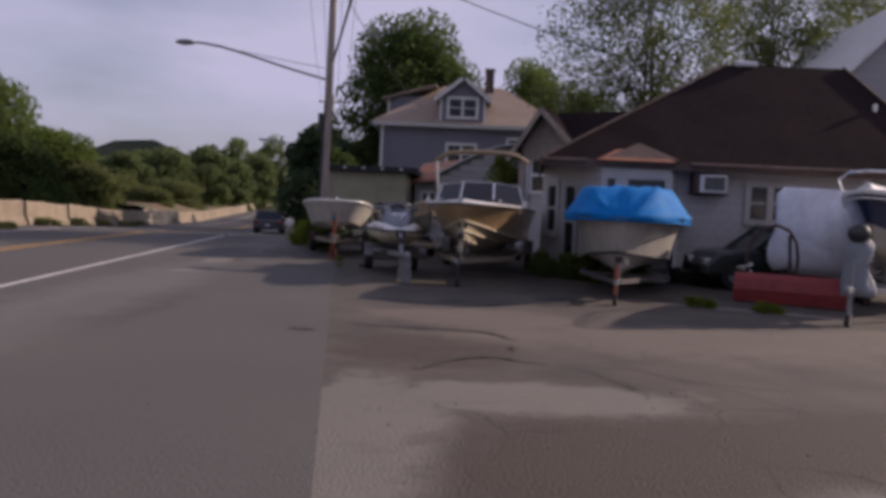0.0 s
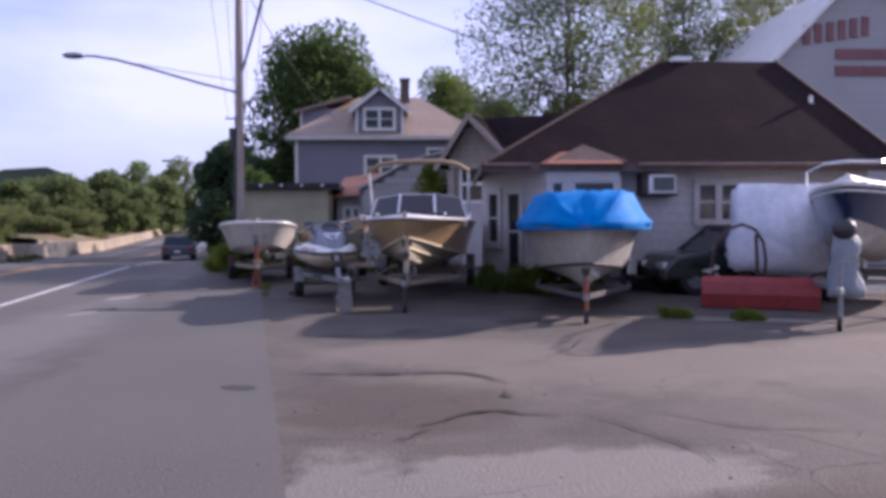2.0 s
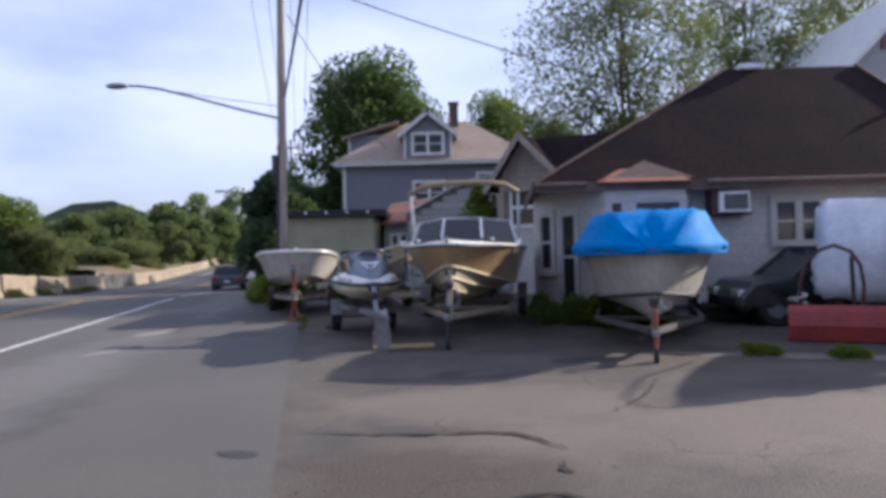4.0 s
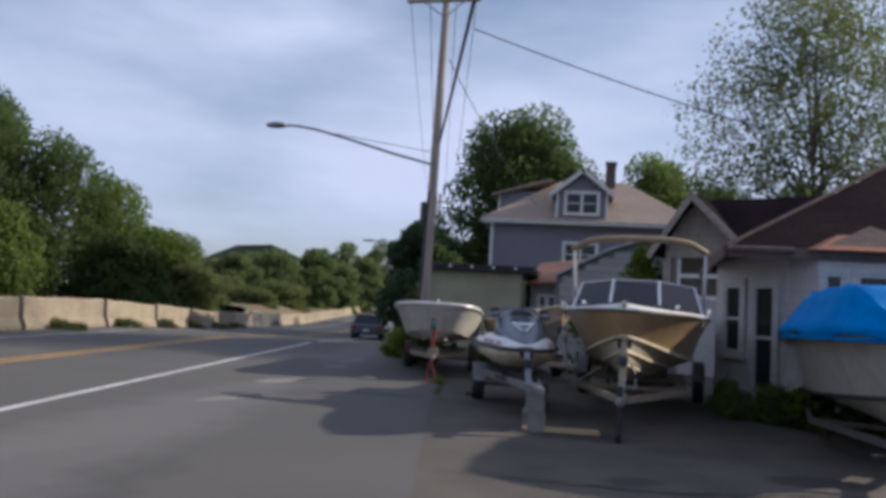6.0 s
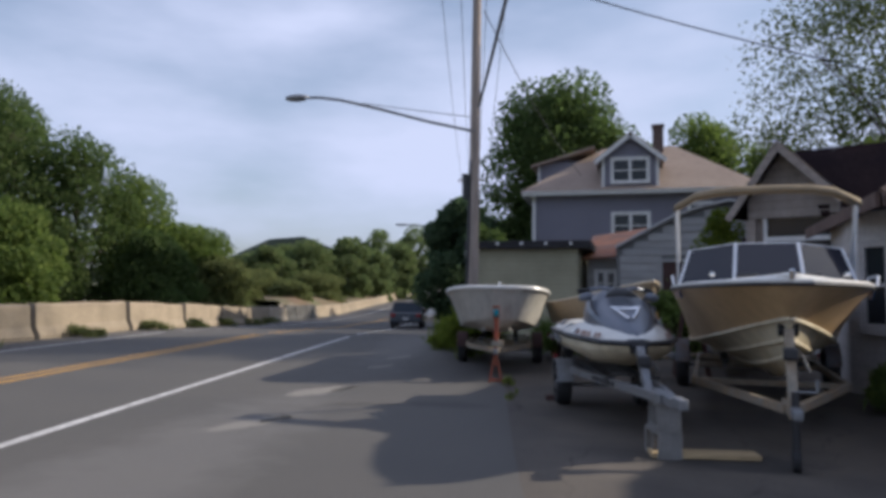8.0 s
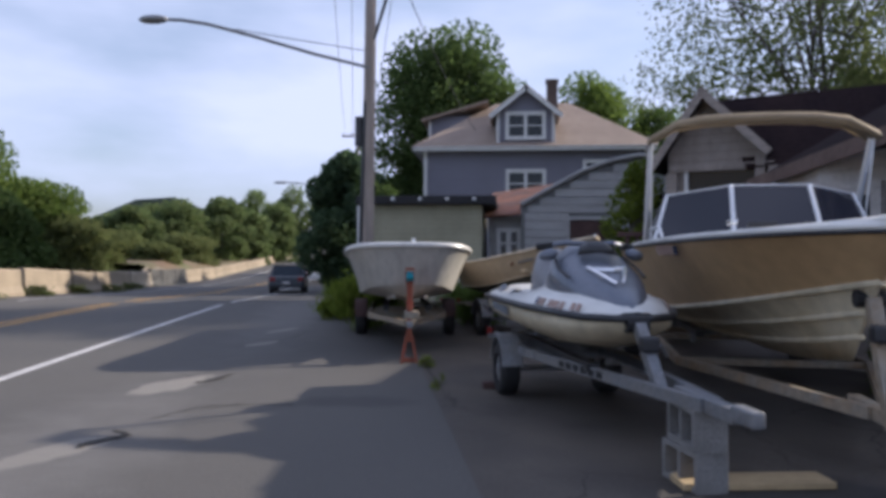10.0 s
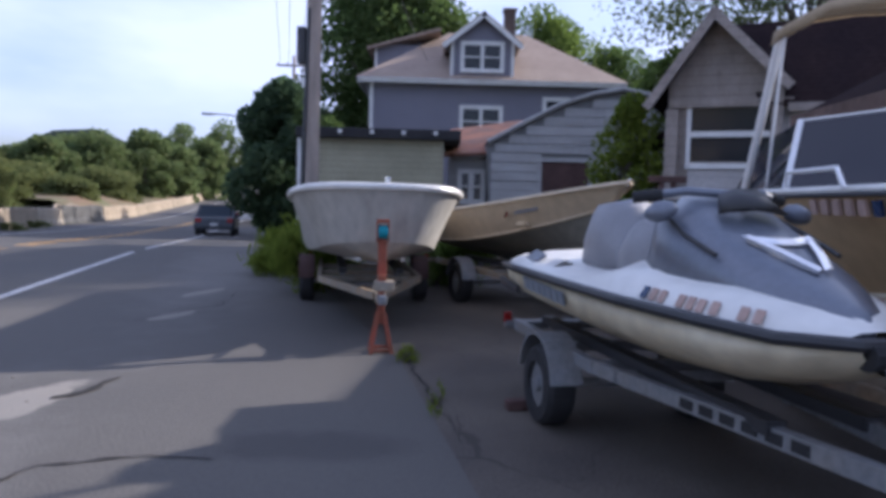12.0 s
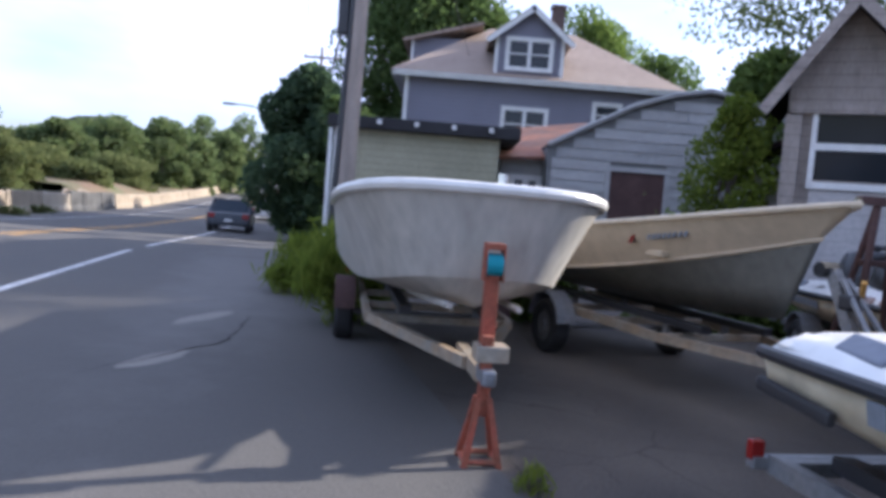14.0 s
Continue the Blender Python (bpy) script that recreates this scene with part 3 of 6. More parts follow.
def stripe(name, off, width, y0, y1, material, label):
    return ribbon(name, lambda y: road_x(y, off - width / 2), lambda y: road_x(y, off + width / 2), list(np.linspace(y0, y1, 60)), 0.010, material, label, "road marking")


stripe("edge_line", 0.0, 0.13, -20, 160, LINE_W, "worn white edge line painted on the road")
stripe("centre_line", -2.95, 0.12, -20, 160, LINE_Y, "worn orange-yellow centre line painted on the road")
stripe("centre_line", -3.25, 0.12, -20, 160, LINE_Y, "worn orange-yellow centre line painted on the road")
stripe("far_edge_line", -6.6, 0.12, -20, 160, LINE_W, "faint white line on the far edge of the road")

prng = random.Random(5)
for nm, args, m, lab in (
    ("tar_patch", (0.1, -1.32, 8.62, 0.17, 0.09, -0.3), TAR, "small square tar patch"),
    ("grass_strip", (0.3, 4.6, 12.6, 2.0, 0.22, -0.3), DIRT, "pale strip of gritty concrete along the asphalt edge"),
):
    sheet(nm, blob(args[0], *args[1:5], prng, rot=args[5]), 0.008, m, lab, "ground patch")


def crack(points, width, label):
    """A ragged open crack along a line."""
    rng = random.Random(len(points) * 7 + int(points[0][0] * 100))
    pts = []
    for a, b in zip(points, points[1:]):
        n = max(2, int(math.dist(a, b) / 0.09))
        for i in range(n):
            f = i / n
            pts.append((a[0] + (b[0] - a[0]) * f + rng.uniform(-.03, .03), a[1] + (b[1] - a[1]) * f + rng.uniform(-.03, .03)))
    left, right = [], []
    for i, p in enumerate(pts):
        q = pts[min(i + 1, len(pts) - 1)]
        o = pts[max(i - 1, 0)]
        d = Vector((q[0] - o[0], q[1] - o[1])).normalized()
        w = width * rng.uniform(0.3, 1.0) * math.sin(math.pi * (0.08 + 0.84 * i / len(pts)))
        left.append((p[0] - d.y * w, p[1] + d.x * w))
        right.append((p[0] + d.y * w, p[1] - d.x * w))
    sheet("crack", left + right[::-1], 0.0125, CRACK, label, "crack")


crack([(-1.0, 9.2), (-0.18, 9.08), (0.64, 9.08), (0.85, 8.85), (1.01, 8.5)], 0.035, "ragged open crack round a pothole")
crack([(0.93, 8.35), (0.88, 8.15), (0.97, 7.97)], 0.03, "ragged open crack round a pothole")
crack([(0.2, 7.25), (0.55, 7.6), (0.75, 7.68), (1.02, 7.53), (1.35, 7.45)], 0.032, "ragged open crack round a pothole")
crack([(0.3, 7.2), (0.1, 7.0), (-0.1, 6.95)], 0.02, "ragged open crack round a pothole")
crack([(1.4, 7.5), (1.75, 6.9), (1.9, 6.3)], 0.014, "crack in the pale broken asphalt")
crack([(1.8, 7.6), (2.4, 7.1), (3.2, 6.9)], 0.012, "crack in the pale broken asphalt")
crack([(-1.5, 11.48), (-0.6, 11.5), (0.45, 11.55), (1.6, 12.0), (2.9, 12.5)], 0.022, "dark crack along the edge of the apron")
crack([(-4.95, 15.15), (-4.8, 15.0), (-5.0, 14.5)], 0.05, "dark edge of a pothole")
crack([(-4.91, 15.46), (-4.67, 16.02), (-4.2, 16.2), (-3.73, 16.13)], 0.018, "crack across the shoulder")
crack([(-5.05, 17.8), (-5.12, 17.4), (-5.3, 17.1)], 0.045, "dark edge of a pothole")
crack([(-3.05, 19.1), (-2.85, 18.1), (-2.68, 17.2), (-2.5, 16.4)], 0.014, "weedy crack in the asphalt")
crack([(-6.0, 20.0), (-5.4, 21.5), (-5.6, 23.0)], 0.012, "crack along the shoulder")
crack([(1.5, 9.7), (2.0, 10.4), (2.4, 11.4)], 0.012, "crack in the forecourt")

# loose stones on the broken asphalt
srng = np.random.default_rng(3)
bm = bmesh.new()
for i in range(90):
    cx, cy, s = ((1.9, 5.3, 1.0), (5.0, 6.8, 1.0), (0.3, 5.6, 0.9), (0.5, 7.9, 0.6), (-5.55, 17.6, 0.35))[i % 5]
    px, py, r = cx + srng.normal() * s, cy + srng.normal() * s * 0.6, srng.uniform(0.005, 0.016)
    bmesh.ops.create_icosphere(bm, subdivisions=1, radius=r * 0.7, matrix=pose(px, py, r * 0.3) @ Matrix.Diagonal((1, 0.8, 0.55, 1)))
tagged(part("loose_stones", bm, DIRT), "loose stones and broken asphalt crumbs", "stones", "", "stuff")

# ---- far left: concrete barrier along the road ----
def barrier_x(y):
    return road_x(y, float(np.interp(y, (30, 58), (-8.5, -9.7))))


brr = random.Random(21)


def barrier(y, length, material, label, h=0.95):
    x0, x1 = barrier_x(y), barrier_x(y + length)
    ang = math.degrees(math.atan2(x0 - x1, length))
    tilt = math.degrees(math.atan2(land(y + length) - land(y), length))
    e0, e1 = h + brr.uniform(-.03, .03), h + brr.uniform(-.03, .03)
    rings = []
    for k in range(6):
        v = 0.02 + (length - 0.05) * k / 5
        t = e0 + (e1 - e0) * k / 5 + brr.uniform(-.025, .02)
        rings.append([(-0.3, v, -0.05), (0.3, v, -0.05), (0.3, v, 0.12), (0.18, v, 0.36), (0.14, v, t - .05), (0.10, v, t), (-0.10, v, t), (-0.14, v, t - .05), (-0.18, v, 0.36), (-0.3, v, 0.12)])
    ob = part("concrete_barrier", loft(rings, close=True), material)
    ob.matrix_world = pose(x0, y, land(y), tilt, 0, ang + brr.uniform(-.5, .5))
    return tagged(ob, label, "barrier", "barriers along the road")


yy = -2.0
while yy < 51:
    pale = yy > 46
    barrier(yy, 5.2, CONCRETE_L if pale else CONCRETE, "newer pale concrete road barrier" if pale else "weathered buff concrete road barrier", 1.0)
    yy += 5.26
for k in range(3):
    barrier(yy, 3.2, CONCRETE_D, "dark stained concrete barrier at the side turning", 1.12)
    yy += 3.25
for k, dy in enumerate((-3.9, -6.4)):
    rk = part("boulder", B(((0, 0, 0.1), (0.9, 0.7, 0.42), (8, 5, 20 * k)), bevel=0.12), CONCRETE)
    rk.matrix_world = pose(barrier_x(yy + dy) - 0.9, yy + dy, land(yy + dy) - 0.02) @ Matrix.Diagonal((1.0, 1.3, 3.6, 1))
    tagged(rk, "pale block of broken concrete beside the dark barriers", "rubble", "broken blocks by the barriers")
while yy < 150:
    barrier(yy, 3.6, CONCRETE, "weathered buff concrete road barrier", 1.0)
    yy += 3.66

# bare earth bank behind the far barriers
bk = bmesh.new()
bank_rng = random.Random(31)
prev = None
for y in range(64, 152, 4):
    top = 1.25 + 0.5 * math.sin(y * 0.11) + bank_rng.uniform(-.15, .15)
    row = [bk.verts.new((barrier_x(y) + dx, y, land(y) + dz)) for dx, dz in ((-0.45, -0.02), (-1.4, top * .6), (-3.2, top), (-6.5, top * 1.05), (-9, -0.3))]
    if prev:
        for j in range(4):
            bk.faces.new((prev[j], prev[j + 1], row[j + 1], row[j]))
    prev = row
tagged(part("earth_bank", bk, BANK, None, "", True), "bank of dry brown earth behind the barriers", "bank", "", "structure")

# ---- grey house ----
house = thing("house", pose(0, 44, 0), "grey two-storey house with a brown hipped shingle roof", "house")
part("wall", B(((-0.75, 4.75, 2.75), (10.3, 9.5, 7.4))), SIDING_HOUSE, house)
part("corner_board", B(((-5.86, -0.02, 3.2), (0.16, 0.1, 6.4))), TRIM, house, "white corner board")
part("corner_board", B(((4.36, -0.02, 3.2), (0.16, 0.1, 6.4))), TRIM, house, "white corner board")
part("eave_board", B(((-0.75, -0.42, 6.36), (11.4, 0.06, 0.2))), TRIM, house, "pale eave board")
part("eave_board", B(((-6.42, 4.75, 6.36), (0.06, 10.4, 0.2))), TRIM, house, "pale eave board")
part("soffit", B(((-0.75, 4.75, 6.42), (11.3, 10.5, 0.06))), TRIM, house)
roof = bmesh.new()
rv = [roof.verts.new(p) for p in ((-6.5, -0.5, 6.46), (5.0, -0.5, 6.46), (5.0, 10.0, 6.46), (-6.5, 10.0, 6.46), (-2.6, 4.75, 9.5), (1.2, 4.75, 9.5))]
for f in ((0, 1, 5, 4), (1, 2, 5), (2, 3, 4, 5), (3, 0, 4), (0, 3, 2, 1)):
    roof.faces.new([rv[i] for i in f])
main_roof = part("roof", roof, ROOF_HOUSE, house)
part("chimney", B(((0.3, 4.2, 9.6), (0.55, 0.55, 1.9)), ((0.3, 4.2, 10.5), (0.66, 0.66, 0.14))), BRICK, main_roof, "dark brick chimney")


def sash_window(w, h, parent, at, pair=False, depth=0.08, frame=0.11, name="window", paint=None):
    """A trimmed window with glass set back and sash bars."""
    win = new(name)
    win.parent, win.location = parent, at
    part("window_frame", B(((-w / 2 - frame / 2, 0, 0), (frame, depth, h + frame * 2)), ((w / 2 + frame / 2, 0, 0), (frame, depth, h + frame * 2)), ((0, 0, h / 2 + frame / 2), (w, depth, frame)), ((0, 0, -h / 2 - frame / 2), (w, depth + .04, frame))), paint or TRIM, win)
    halves = ((-w / 4, w / 2), (w / 4, w / 2)) if pair else ((0, w),)
    for cx, ww in halves:
        part("pane", B(((cx, 0.03, 0), (ww - 0.06, 0.02, h))), PANE, win)
        part("sash", B(((cx, 0.0, 0), (ww - 0.04, 0.044, 0.05)), ((cx - ww / 2 + .03, 0, 0), (0.06, 0.05, h)), ((cx + ww / 2 - .03, 0, 0), (0.06, 0.05, h)), ((cx, 0, h / 2 - .033), (ww - .01, 0.044, 0.06)), ((cx, 0, -h / 2 + .033), (ww - .01, 0.044, 0.06))), paint or TRIM, win)
    if pair:
        part("mullion", B(((0, -0.01, 0), (0.14, 0.06, h))), paint or TRIM, win)
    return win


sash_window(1.65, 1.15, house, (-1.15, -0.03, 4.75), True)
sash_window(0.95, 0.8, house, (2.05, -0.03, 5.35))
dormer = part("dormer", prism([(-2.45, 6.5), (0.12, 6.5), (0.12, 8.2), (-1.15, 9.15), (-2.45, 8.2)], "y", -0.1, 4.2), SIDING_HOUSE, house)
part("dormer_roof", slab(((-2.85, -0.4, 7.98), (-1.15, -0.4, 9.33), (-1.15, 4.4, 9.33), (-2.85, 4.4, 7.98)), 0.12), ROOF_HOUSE, dormer)
part("dormer_roof", slab(((0.52, -0.4, 7.98), (-1.15, -0.4, 9.33), (-1.15, 4.4, 9.33), (0.52, 4.4, 7.98)), 0.12), ROOF_HOUSE, dormer)
part("barge_board", slab(((-2.9, -0.44, 7.90), (-1.15, -0.44, 9.29), (-1.15, -0.40, 9.29), (-2.9, -0.40, 7.90)), 0.2), TRIM, dormer)
part("barge_board", slab(((0.57, -0.44, 7.90), (-1.15, -0.44, 9.29), (-1.15, -0.40, 9.29), (0.57, -0.40, 7.90)), 0.2), TRIM, dormer)
for cx in (-2.45, 0.12):
    part("corner_board", B(((cx, -0.12, 7.35), (0.14, 0.06, 1.7))), TRIM, dormer)
sash_window(1.65, 1.1, house, (-1.17, -0.14, 7.45), True)
side = part("side_dormer", B(((-4.7, 4.6, 7.6), (2.6, 3.0, 1.9))), SIDING_HOUSE, house)
part("side_dormer_roof", slab(((-6.4, 2.7, 8.35), (-3.0, 2.7, 9.3), (-3.0, 6.5, 9.3), (-6.4, 6.5, 8.35)), 0.12), ROOF_HOUSE, side)
part("corner_board", B(((-5.98, 3.08, 7.6), (0.1, 0.14, 1.8))), TRIM, side)

# ---- low olive garage with a flat felt roof ----
garage = thing("garage", pose(-4.35, 30, 0), "low olive clapboard garage with a flat black felt roof", "garage")
part("wall", B(((0, 2.5, 1.4), (3.3, 5, 2.8))), OLIVE, garage)
gr = part("roof", B(((0.1, 2.4, 2.9), (3.9, 5.3, 0.24)), bevel=0.02), FELT, garage, "black felt roof edge")
for i in range(5):
    part("roof_bracket", B(((-1.55 + i * 0.75, -0.27, 2.93), (0.09, 0.04, 0.09))), TRIM, gr, "small pale bracket")
part("corner_board", B(((-1.66, -0.03, 1.4), (0.12, 0.1, 2.8))), TRIM, garage, "white corner board")
part("downpipe", R(((-1.78, -0.12, 0.0), (-1.78, -0.12, 2.75), 0.045)), TRIM, garage, "white downpipe")

# ---- grey board shed with a bowed roof ----
shed = thing("shed", pose(0, 31, 0), "weathered grey board shed with a bowed roof", "shed")
curve = [(-1.6, 2.86), (-0.7, 3.36), (0.2, 3.84), (1.0, 4.11), (1.75, 4.26), (2.6, 4.1), (3.7, 3.6)]


def bow(x):
    return float(np.interp(x, [c[0] for c in curve], [c[1] for c in curve]))


part("wall", prism([(-1.5, 0), (3.65, 0)] + [(x, z - 0.06) for x, z in reversed(curve)], "y", 0.05, 5.0), mat("shed_wall_backing", (0.2, 0.2, 0.2)), shed)
door_l, door_r, door_t = -0.22, 0.98, 2.42
z, row = 0.02, 0
brng = random.Random(4)
while z < 4.2:
    h = 0.235
    x0, x1 = -1.5, 3.65
    xs = [x for x in np.linspace(x0, x1, 60) if bow(x) - 0.08 > z + h]
    if len(xs) > 3:
        runs = [(xs[0], xs[-1])]
        if z < door_t:
            runs = [(xs[0], door_l), (door_r, xs[-1])]
        for a, b in runs:
            cuts = sorted([a, b] + [a + (b - a) * brng.uniform(.25, .75)] * int(b - a > 2))
            for c, d in zip(cuts, cuts[1:]):
                part("board", B((((c + d) / 2, 0.02 + brng.uniform(-.006, .006), z + h / 2), (d - c - 0.01, 0.03, h - 0.012), (-4, 0, 0))), BOARD, shed)
    z += h
part("barge_board", tube([(x, -0.1, z) for x, z in curve], 0.06, 6), BOARD, shed, "weathered bowed barge board")
rf = loft([[(x, y, z + 0.03) for x, z in curve] + [(x, y, z - 0.04) for x, z in reversed(curve)] for y in (-0.12, 2.5, 5.1)], close=True)
part("roof", rf, FELT, shed, "dark bowed felt roof")
part("door", B((((door_l + door_r) / 2, 0.03, 1.2), (1.18, 0.04, 2.4)), bevel=0.006), DOOR_BR, shed, "dark red-brown plank door")
part("door_frame", B(((door_l - .04, 0, 1.2), (0.1, 0.08, 2.4)), ((door_r + .04, 0, 1.2), (0.1, 0.08, 2.4)), (((door_l + door_r) / 2, 0, 2.46), (1.38, 0.08, 0.1))), BOARD, shed)
wing = thing("lean_to", pose(-2.1, 31.9, 0), "small lean-to with a rusty tin roof", "lean-to")
part("wall", B(((0.15, 1.4, 1.28), (1.2, 2.7, 2.56))), BOARD, wing)
part("roof", slab(((-0.6, -0.35, 2.56), (1.4, -0.35, 2.70), (2.6, 3.2, 4.0), (-0.4, 3.2, 3.55)), 0.07), RUSTROOF, wing, "rusty red-brown tin roof")
sash_window(0.62, 0.8, wing, (0.15, -0.0, 1.75), True, frame=0.06)

# ---- long low building with a dark hipped roof ----
shop = thing("boat_shop", pose(0, 0, 0), "low dull-white workshop with a dark hipped shingle roof", "building")
part("wall", prism([(2.75, 17.7), (10.2, 17.7), (10.2, 22.2), (2.4, 22.2), (1.95, 19.4)], "z", 0.0, 2.6), STUCCO, shop)
hip = bmesh.new()
hv = [hip.verts.new(p) for p in ((1.75, 17.2, 2.62), (10.8, 17.2, 2.62), (10.8, 22.6, 2.62), (2.1, 22.6, 2.62), (6.5, 20.2, 5.42), (9.4, 20.2, 5.42))]
for f in ((0, 1, 5, 4), (1, 2, 5), (2, 3, 4, 5), (3, 0, 4), (0, 3, 2, 1)):
    hip.faces.new([hv[i] for i in f])
shop_roof = part("roof", hip, ROOF_DARK, shop, "dark maroon-brown shingle roof")
part("fascia", B(((6.27, 17.19, 2.56), (9.0, 0.05, 0.18))), COPPER_D, shop, "rusty brown fascia board")
part("fascia", B(((1.9, 19.9, 2.56), (0.05, 5.3, 0.18), (0, 0, -3.7))), COPPER_D, shop, "rusty brown fascia board")
part("roof_vent", R(((9.6, 18.9, 3.6), (9.6, 18.9, 4.35), 0.05)), TRIM, shop_roof, "white vent pipe")
part("skylight", B(((8.35, 18.2, 3.42), (0.85, 0.45, 0.1), (40, 0, 0)), bevel=0.01), SHRINK, shop_roof, "pale roof patch")
part("ridge_cap", B(((7.0, 20.2, 5.45), (0.5, 0.3, 0.12)), bevel=0.03), SHRINK, shop_roof, "pale ridge vent")
bay = part("bay_window", prism([(2.75, 17.75), (3.05, 17.2), (4.55, 17.2), (4.85, 17.75)], "z", 0.0, 2.5), STUCCO, shop, "white bay with tall windows")
part("bay_roof", loft([[(2.6, 17.9, 2.62), (2.95, 16.95, 2.62), (4.6, 16.95, 2.62), (4.95, 17.9, 2.62)], [(3.2, 18.05, 2.84), (3.4, 17.4, 2.90), (4.2, 17.4, 2.90), (4.4, 18.05, 2.84)]], close=True), COPPER, bay, "rust-orange tin bay roof")
for wx, ww, wz, wh in ((3.27, 0.3, 1.8, 1.0), (4.03, 0.92, 1.85, 0.9)):
    sash_window(ww, wh, bay, (wx, 17.17, wz), frame=0.07, paint=STUCCO)
sash_window(0.95, 0.85, shop, (6.86, 17.66, 1.85), True, frame=0.07, paint=STUCCO)
for share, ww, wz, wh in ((0.3, 0.5, 1.55, 1.2), (0.74, 0.55, 1.25, 1.75)):
    sash_window(ww, wh, shop, (1.95 + 0.8 * share - 0.03, 19.4 - 1.7 * share - 0.015, wz), frame=0.09, paint=STUCCO).rotation_euler = (0, 0, radians(-64.8))
sash_window(0.5, 0.55, shop, (2.42, 21.3, 1.85), frame=0.06, paint=STUCCO).rotation_euler = (0, 0, radians(-94))
part("bay_gable", slab(((3.1, 17.05, 2.68), (4.7, 17.05, 2.68), (3.9, 17.6, 3.08)), 0.05), COPPER_D, shop_roof, "rust-brown patch of tin above the bay")
part("hip_cap", tube([(1.75, 17.2, 2.66), (6.5, 20.2, 5.46)], 0.03, 6), COPPER_D, shop_roof, "rusty hip capping")
part("hip_cap", tube([(10.8, 17.2, 2.66), (9.4, 20.2, 5.46)], 0.03, 6), COPPER_D, shop_roof, "rusty hip capping")
part("gutter", tube([(1.75, 17.12, 2.6), (2.7, 17.12, 2.6)], 0.05, 8), COPPER_D, shop)
part("gutter", tube([(4.95, 17.12, 2.6), (10.8, 17.12, 2.6)], 0.05, 8), COPPER_D, shop)
part("plinth", B(((7.6, 17.68, 0.12), (5.2, 0.05, 0.24))), CONCRETE_D, shop, "dark strip along the foot of the wall")

# garage bay at the back of the workshop
bayg = thing("back_garage", pose(2.42, 26.6, 0, 0, 0, -24) @ pose(-2.42, 0, 0) @ Matrix.Diagonal((1, 1, 1.08, 1)), "weathered shake-sided garage with a pointed gable", "garage")
part("wall", prism([(1.62, 0), (3.66, 0), (3.66, 3.45), (2.45, 4.6), (1.62, 3.45)], "y", 0.0, 1.25), SHAKE, bayg, "taupe shake gable wall")
part("side_wall", prism([(1.62, 0), (2.45, 0), (2.45, 4.55), (1.62, 3.45)], "y", 1.25, 2.8), SHAKE, bayg)
part("main_wall", prism([(0.02, 0), (2.8, 0), (2.8, 3.05), (1.3, 4.55), (0.02, 3.1)], "x", 3.67, 5.8), CLAP, bayg, "dull white clapboard wall")
part("back_wall", prism([(1.26, 0), (2.8, 0), (2.8, 3.05), (1.3, 4.5)], "x", 2.46, 3.66), CLAP, bayg)
part("roof", slab(((1.25, -0.45, 3.12), (2.42, -0.45, 4.72), (2.42, 2.9, 4.72), (1.25, 2.9, 3.12)), 0.1), ROOF_DARK, bayg)
part("roof", slab(((2.42, -0.45, 4.72), (3.8, -0.45, 3.42), (3.8, 0.1, 3.42), (2.42, 1.3, 4.72)), 0.1), ROOF_DARK, bayg)
part("main_roof", slab(((3.3, -0.2, 3.06), (6.0, -0.2, 3.06), (6.0, 1.3, 4.74), (2.45, 1.3, 4.74)), 0.09), ROOF_DARK, bayg, "dark shingle slope beside the gable")
part("main_roof", slab(((2.45, 1.3, 4.73), (6.0, 1.3, 4.73), (6.0, 3.0, 2.95), (2.45, 3.0, 2.95)), 0.09), ROOF_DARK, bayg)
part("barge_board", slab(((1.2, -0.5, 3.05), (2.42, -0.5, 4.72), (2.42, -0.46, 4.72), (1.2, -0.46, 3.05)), 0.16), SHAKE, bayg)
part("barge_board", slab(((3.84, -0.5, 3.36), (2.42, -0.5, 4.72), (2.42, -0.46, 4.72), (3.84, -0.46, 3.36)), 0.16), SHAKE, bayg)
part("eave_board", B(((4.85, -0.2, 3.0), (2.2, 0.06, 0.14))), SHAKE, bayg)
sash_window(0.62, 0.9, bayg, (4.68, -0.03, 2.12), frame=0.08, paint=TRIM)
part("lintel", B(((2.75, -0.06, 3.1), (2.2, 0.14, 0.14))), SHAKE, bayg)
part("post", B(((1.72, -0.08, 1.5), (0.24, 0.2, 3.0)), bevel=0.01), SHAKE, bayg)
part("post", B(((3.58, -0.08, 1.65), (0.2, 0.2, 3.3)), bevel=0.01), SHAKE, bayg)
part("window_pane", B(((2.82, -0.006, 2.82), (1.52, 0.03, 0.42), (6, 0, 0))), PANE, bayg)
part("window_pane", B(((2.82, -0.006, 2.28), (1.52, 0.03, 0.46), (6, 0, 0))), PANE, bayg)
part("window_bar", B(((2.82, -0.05, 2.56), (1.56, 0.06, 0.1)), ((2.82, -0.05, 2.0), (1.6, 0.06, 0.1)), ((2.03, -0.05, 2.5), (0.08, 0.06, 1.1)), ((3.6, -0.05, 2.5), (0.08, 0.06, 1.1))), TRIM, bayg)
part("panel_door", B(((2.82, -0.02, 0.98), (1.56, 0.04, 1.9))), STUCCO, bayg)
part("low_roof", slab(((0.7, 0.2, 2.3), (1.75, 0.2, 2.75), (1.75, 2.0, 2.75), (0.7, 2.0, 2.3)), 0.08), ROOF_DARK, bayg)
part("low_wall", B(((1.35, 1.2, 1.15), (0.6, 1.6, 2.3))), STUCCO, bayg)

